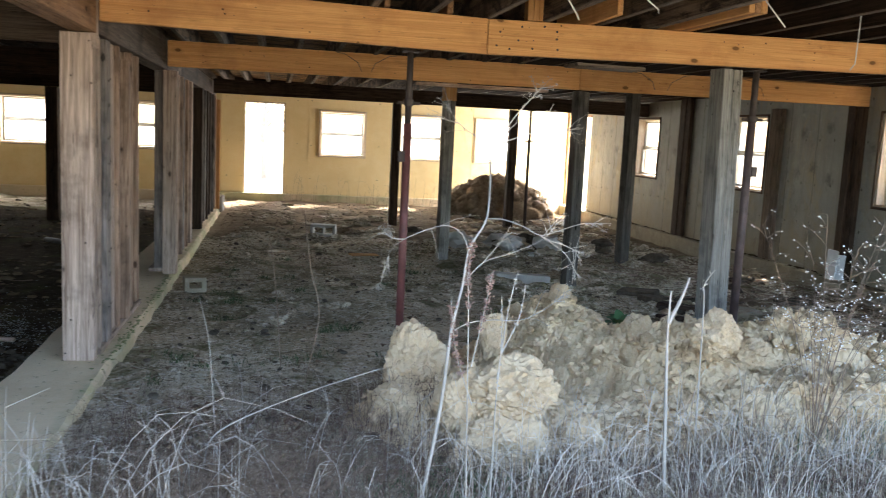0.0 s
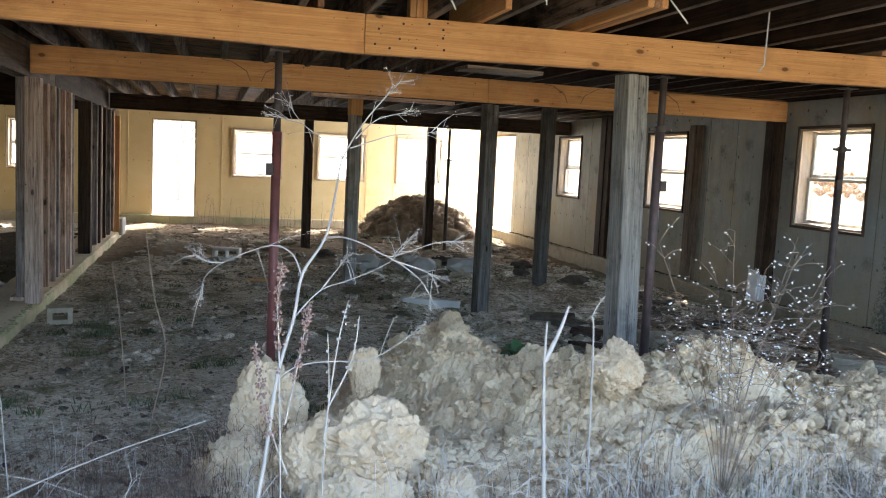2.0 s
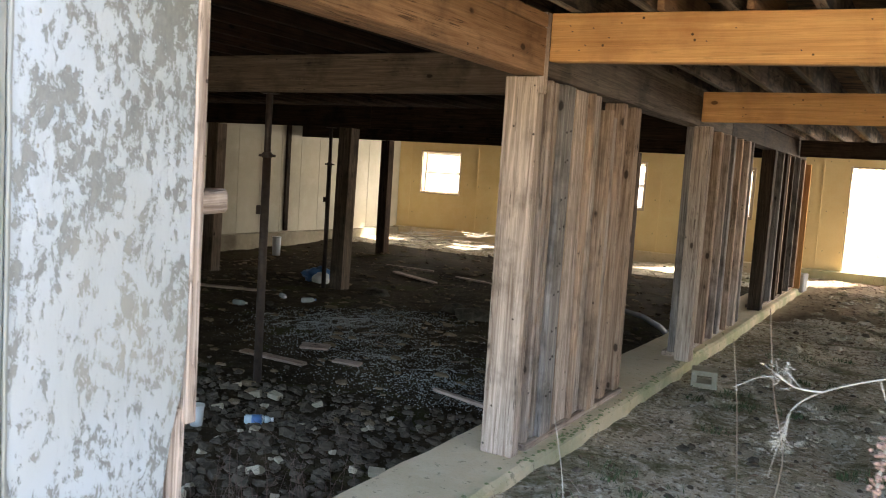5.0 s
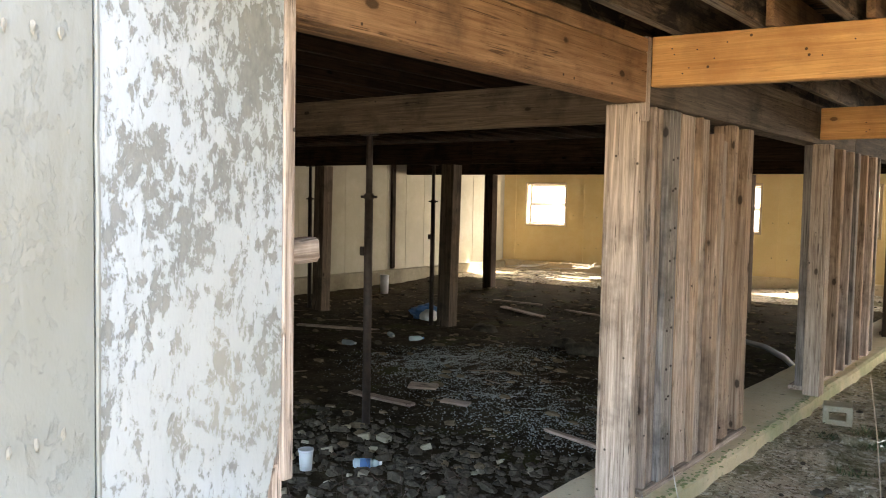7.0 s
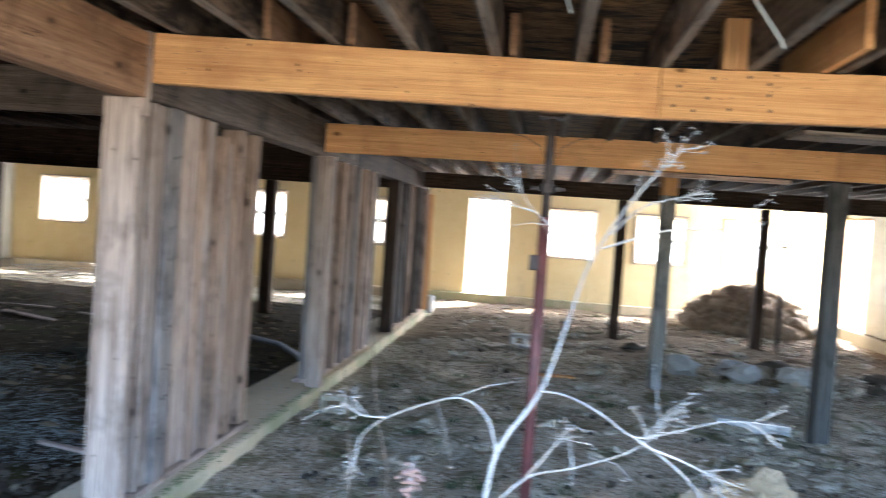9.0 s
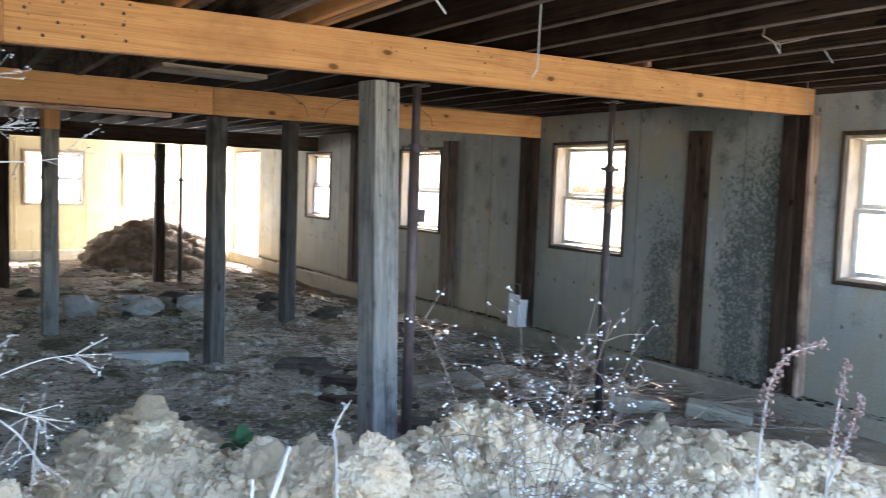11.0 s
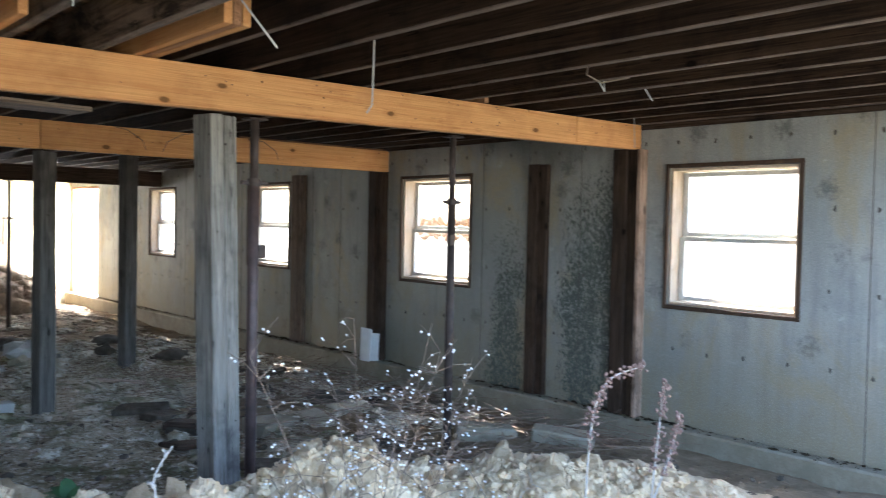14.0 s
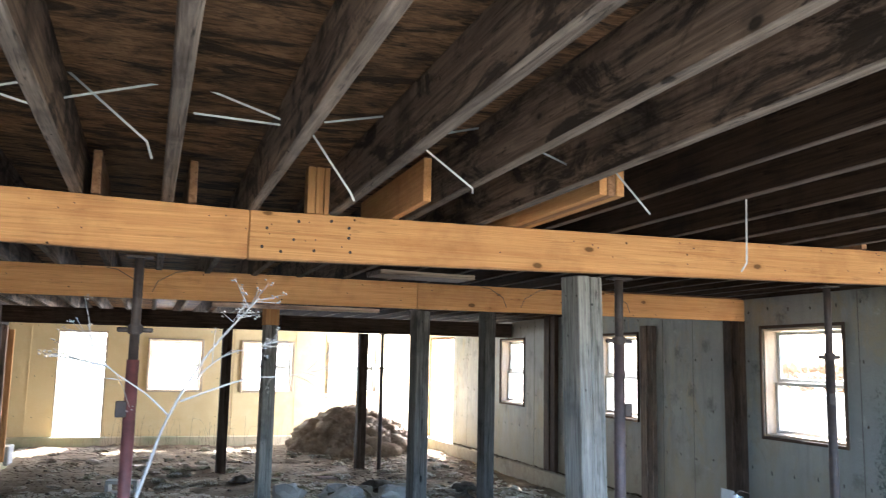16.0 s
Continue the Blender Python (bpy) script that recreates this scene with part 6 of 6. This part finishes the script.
seedy((3.13, 3.0, 0.0), [[(3.15, 3.0, 0.0), (3.13, 3.0, 0.77), (3.12, 3.0, 0.89), (3.17, 3.0, 0.97)]], 14, STEM, STEM, "weed_stalk", "bleached bent stalk with a tufted tip", "weed stalks", 0.005, 0.004, 0.010)
seedy((1.32, 4.6, -0.06), [[(1.30, 4.6, -0.06), (1.32, 4.6, 0.04), (1.38, 4.6, 0.4), (1.32, 4.6, 0.68), (1.27, 4.6, 1.05)]], 0, STEM, TWIG, "vine", "thin brown vine hanging to the floor", "vines", 0.006)
seedy((1.13, 5.0, -0.06), [[(1.15, 5.0, -0.06), (1.13, 5.0, 0.23), (1.10, 5.0, 0.55), (1.06, 5.0, 0.83)]], 0, STEM, TWIG, "vine", "thin brown vine standing in the dirt", "vines", 0.005)
seedy((0.82, 3.6, -0.05), [[(0.82, 3.6, -0.05), (0.80, 3.6, 0.21), (0.78, 3.6, 0.47), (0.73, 3.6, 0.7)]], 0, STEM, STEM, "weed_stalk", "thin dry stalk beside the footing", "weed stalks", 0.0035)
seedy((0.86, 3.1, 0.0), [[(0.80, 3.1, 0.02), (0.86, 3.15, 0.16), (1.22, 3.2, 0.31), (1.60, 3.25, 0.42)]], 0, STEM, STEM, "weed_stalk", "long pale stalk leaning over the dirt", "weed stalks", 0.0055)

# white-berried weed
at = (3.74, 2.92, 0.05)
bw = weed("berry_weed", "branching dead weed set with small white seed heads", "weed", at)
random.seed(71)
for k in range(18):
    a = random.uniform(0, math.tau)
    hgt, out = random.uniform(0.6, 1.2), random.uniform(0.12, 0.66)
    p0 = Vector((0, 0, 0))
    p1 = Vector((math.cos(a) * out * 0.35, math.sin(a) * out * 0.2, hgt * 0.5))
    p2 = Vector((math.cos(a) * out, math.sin(a) * out * 0.6, hgt))
    g, h = Geo(), Geo()
    path = smooth_path([p0, p1, p2], 6)
    g.tube(path, 0.0024, 0.001, 5)
    for j in range(13):
        s = path[random.randrange(len(path) // 2 + 1, len(path))]
        d = Vector((random.uniform(-1, 1), random.uniform(-0.6, 0.6), random.uniform(-0.2, 0.8))).normalized() * random.uniform(0.05, 0.16)
        g.tube([s, s + d * 0.5 + Vector((0, 0, 0.01)), s + d], 0.0014, 0.0009, 3)
        for _ in range(2):
            q = s + d * random.uniform(0.5, 1.0) + Vector([random.uniform(-0.012, 0.012) for _ in range(3)])
            h.lump(q, (0.0042, 0.0042, 0.0038), random.random() * 90, 1, 0.3)
    br = g.put("branch", TWIG, bw, "", True)
    tagged(h.put("seed_head", BERRY, br, "small white seed heads"), kind="stuff")

# dry grass and weeds over the front
random.seed(81)


def tuft_field(name, n, place, height, material, label, blade=0.0028, arch=0.5, tubes=False):
    g = Geo()
    for _ in range(n):
        x, y = place()
        z = surface(x, y) if y > 2.7 else ground_height(x, y)
        a, hh = random.uniform(0, math.tau), random.uniform(*height)
        b = random.random() ** 1.5 * arch * hh
        d = Vector((math.cos(a), math.sin(a), 0))
        p = Vector((x, y, z - 0.01))
        pts = [p, p + d * b * 0.25 + Vector((0, 0, hh * 0.5)), p + d * b * 0.7 + Vector((0, 0, hh * 0.85)), p + d * b * 1.3 + Vector((0, 0, hh * (1.0 - 0.35 * b / hh)))]
        if tubes:
            g.tube(smooth_path(pts, 2), blade, blade * 0.4, 3)
            if random.random() < 0.6:
                s = pts[2]
                w = Vector([random.uniform(-1, 1) for _ in range(2)] + [random.uniform(0.1, 0.9)]).normalized() * hh * 0.3
                g.tube([s, s + w], blade * 0.6, blade * 0.3, 3)
        else:
            g.blade(pts, blade)
    return tagged(g.put(name, material), label, "grass", kind="stuff")


def front():
    while True:
        x, y = random.uniform(0.15, 7.5), random.gauss(2.62, 0.30)
        if x < 1.7 and random.random() < 0.94:
            continue
        if fbm(x, y, 1.9) < 0.0 and random.random() < 0.7:
            continue
        if x > 4.6 and random.random() < (x - 4.6) * 1.5:
            continue
        if 1.85 < y < 3.5 and (y < 3.05 or random.random() < 0.2) and not (x > 5.0 and y > 3.1):
            return x, y


def left_front():
    return random.uniform(0.12, 2.0), min(max(random.gauss(3.4, 0.55), 2.2), 5.0)


tuft_field("dry_grass", 4200, front, (0.06, 0.26), GRASS, "pale dry grass across the open front", 0.0022, 1.9)
tuft_field("dry_grass", 1000, front, (0.08, 0.30), PALE_STEM, "bleached dry grass blades across the open front", 0.0020, 1.0)
tuft_field("dry_stems", 560, front, (0.10, 0.5), PALE_STEM, "bleached thin weed stems across the open front", 0.0021, 0.9, True)
tuft_field("withered_weeds", 3600, front, (0.05, 0.24), DARK_WEED, "dark withered low weeds across the open front", 0.0014, 1.2, True)
tuft_field("withered_weeds", 3600, left_front, (0.03, 0.17), DARK_WEED, "dark withered low weeds beside the footing", 0.0014, 0.8, True)
tuft_field("withered_weeds", 2800, lambda: (random.gauss(1.05, 0.48), random.gauss(2.8, 0.30)), (0.07, 0.26), TWIG, "brown withered weed mass before the clay", 0.0012, 1.6, True)
tuft_field("dry_stems", 90, left_front, (0.10, 0.36), PALE_STEM, "bleached thin weed stems beside the footing", 0.0018, 1.8, True)
tuft_field("dry_grass", 600, left_front, (0.04, 0.16), GRASS, "pale dry grass beside the footing", 0.0018, 2.0)
tuft_field("dry_stems", 46, lambda: (random.uniform(0.0, 0.75), random.uniform(2.1, 2.8)), (0.25, 0.6), PALE_STEM, "arching pale grass stems over the footing", 0.0022, 1.1, True)
tuft_field("withered_weeds", 90, lambda: (random.uniform(-1.2, -0.55), random.uniform(2.9, 4.4)), (0.25, 0.6), DARK_WEED, "dark withered weeds in the rubble", 0.0016, 0.7, True)
tuft_field("dry_stems", 22, lambda: (random.uniform(-0.75, -0.3), random.uniform(2.3, 3.1)), (0.3, 0.62), PALE_STEM, "forked pale stems standing by the rubble", 0.0036, 1.0, True)
tuft_field("green_grass", 1200, lambda: (random.choice((1.75, 2.0, 3.9)) + random.gauss(0, 0.22), random.gauss(2.75, 0.14)), (0.04, 0.14), GREEN, "short green grass among the dry stems", 0.003, 0.9)
tuft_field("dry_stems", 60, lambda: (random.uniform(0.6, 4.8), random.uniform(18.2, 18.75)), (0.2, 0.7), TWIG, "thin dead weeds against the lit wall", 0.003, 0.6, True)


def leafy(x, y, z, n, s, label):
    p = empty("green_weed", (x, y, z), label, "weed", "green weeds")
    for _ in range(n):
        a = random.uniform(0, math.tau)
        bm = bmesh.new()
        cols = []
        for k in range(5):
            t = k / 4
            w = s * 0.30 * math.sin(math.pi * min(0.98, 0.12 + 0.85 * t))
            cols.append([bm.verts.new((t * s, q * w, 0.35 * s * math.sin(t * 2.2) + abs(q) * 0.15 * w)) for q in (-1, 0, 1)])
        for c, d in zip(cols, cols[1:]):
            for i in range(2):
                bm.faces.new((c[i], c[i + 1], d[i + 1], d[i]))
        part("leaf", bm, GREEN, p, "", (0, 0, 0), (0, random.uniform(-40, 10), math.degrees(a)), True)


leafy(3.46, 4.71, surface(3.46, 4.71) + 0.05, 12, 0.13, "small green broad-leaved weed on the clay")
leafy(3.52, 4.80, surface(3.52, 4.80) + 0.04, 9, 0.11, "small green broad-leaved weed on the clay")

# ---- outside ----


def tree(x, y, hgt, seed):
    rnd = random.Random(seed)
    t = empty("bare_tree", (x, y, -0.05), "leafless grey tree in the bright field", "tree", "bare trees")
    trunk = Geo()
    trunk.tube([(0, 0, 0), (rnd.uniform(-0.1, 0.1), 0, hgt * 0.3), (rnd.uniform(-0.2, 0.2), 0, hgt * 0.65), (rnd.uniform(-0.3, 0.3), 0, hgt)], 0.11, 0.02, 8)
    trunk.put("trunk", BARK, t, "", True)
    crown = Geo()
    for _ in range(40):
        z = hgt * rnd.uniform(0.2, 0.95)
        a = rnd.uniform(0, math.tau)
        ln = (hgt - z) * rnd.uniform(0.3, 0.6) + 0.4
        d = Vector((math.cos(a), math.sin(a), rnd.uniform(0.6, 1.3))).normalized()
        p = Vector((0, 0, z))
        crown.tube([p, p + d * ln * 0.5, p + d * ln + Vector((0, 0, 0.2))], 0.03, 0.008, 4)
        for _ in range(5):
            s = p + d * ln * rnd.uniform(0.3, 0.9)
            e = Vector((rnd.uniform(-1, 1), rnd.uniform(-1, 1), rnd.uniform(0.1, 1))).normalized() * rnd.uniform(0.3, 0.8)
            crown.tube([s, s + e], 0.009, 0.004, 3)
    crown.put("crown", BARK, t)


tree(0.75, 26.0, 5.0, 1)
tree(1.6, 31.0, 6.0, 2)
tree(-0.9, 34.0, 6.5, 3)
bru = Geo()
random.seed(91)
for k in range(160):
    x, y = random.uniform(38, 44), random.uniform(39, 50)
    s = random.uniform(0.15, 0.35)
    bru.lump((x, y, 0.6 + random.random() * 1.3), (s, s, s * 0.9), k * 0.3, 1, 0.6)
tagged(bru.put("far_brush", BRUSH), "far low line of rust-coloured brush across the field", "bushes", kind="stuff")
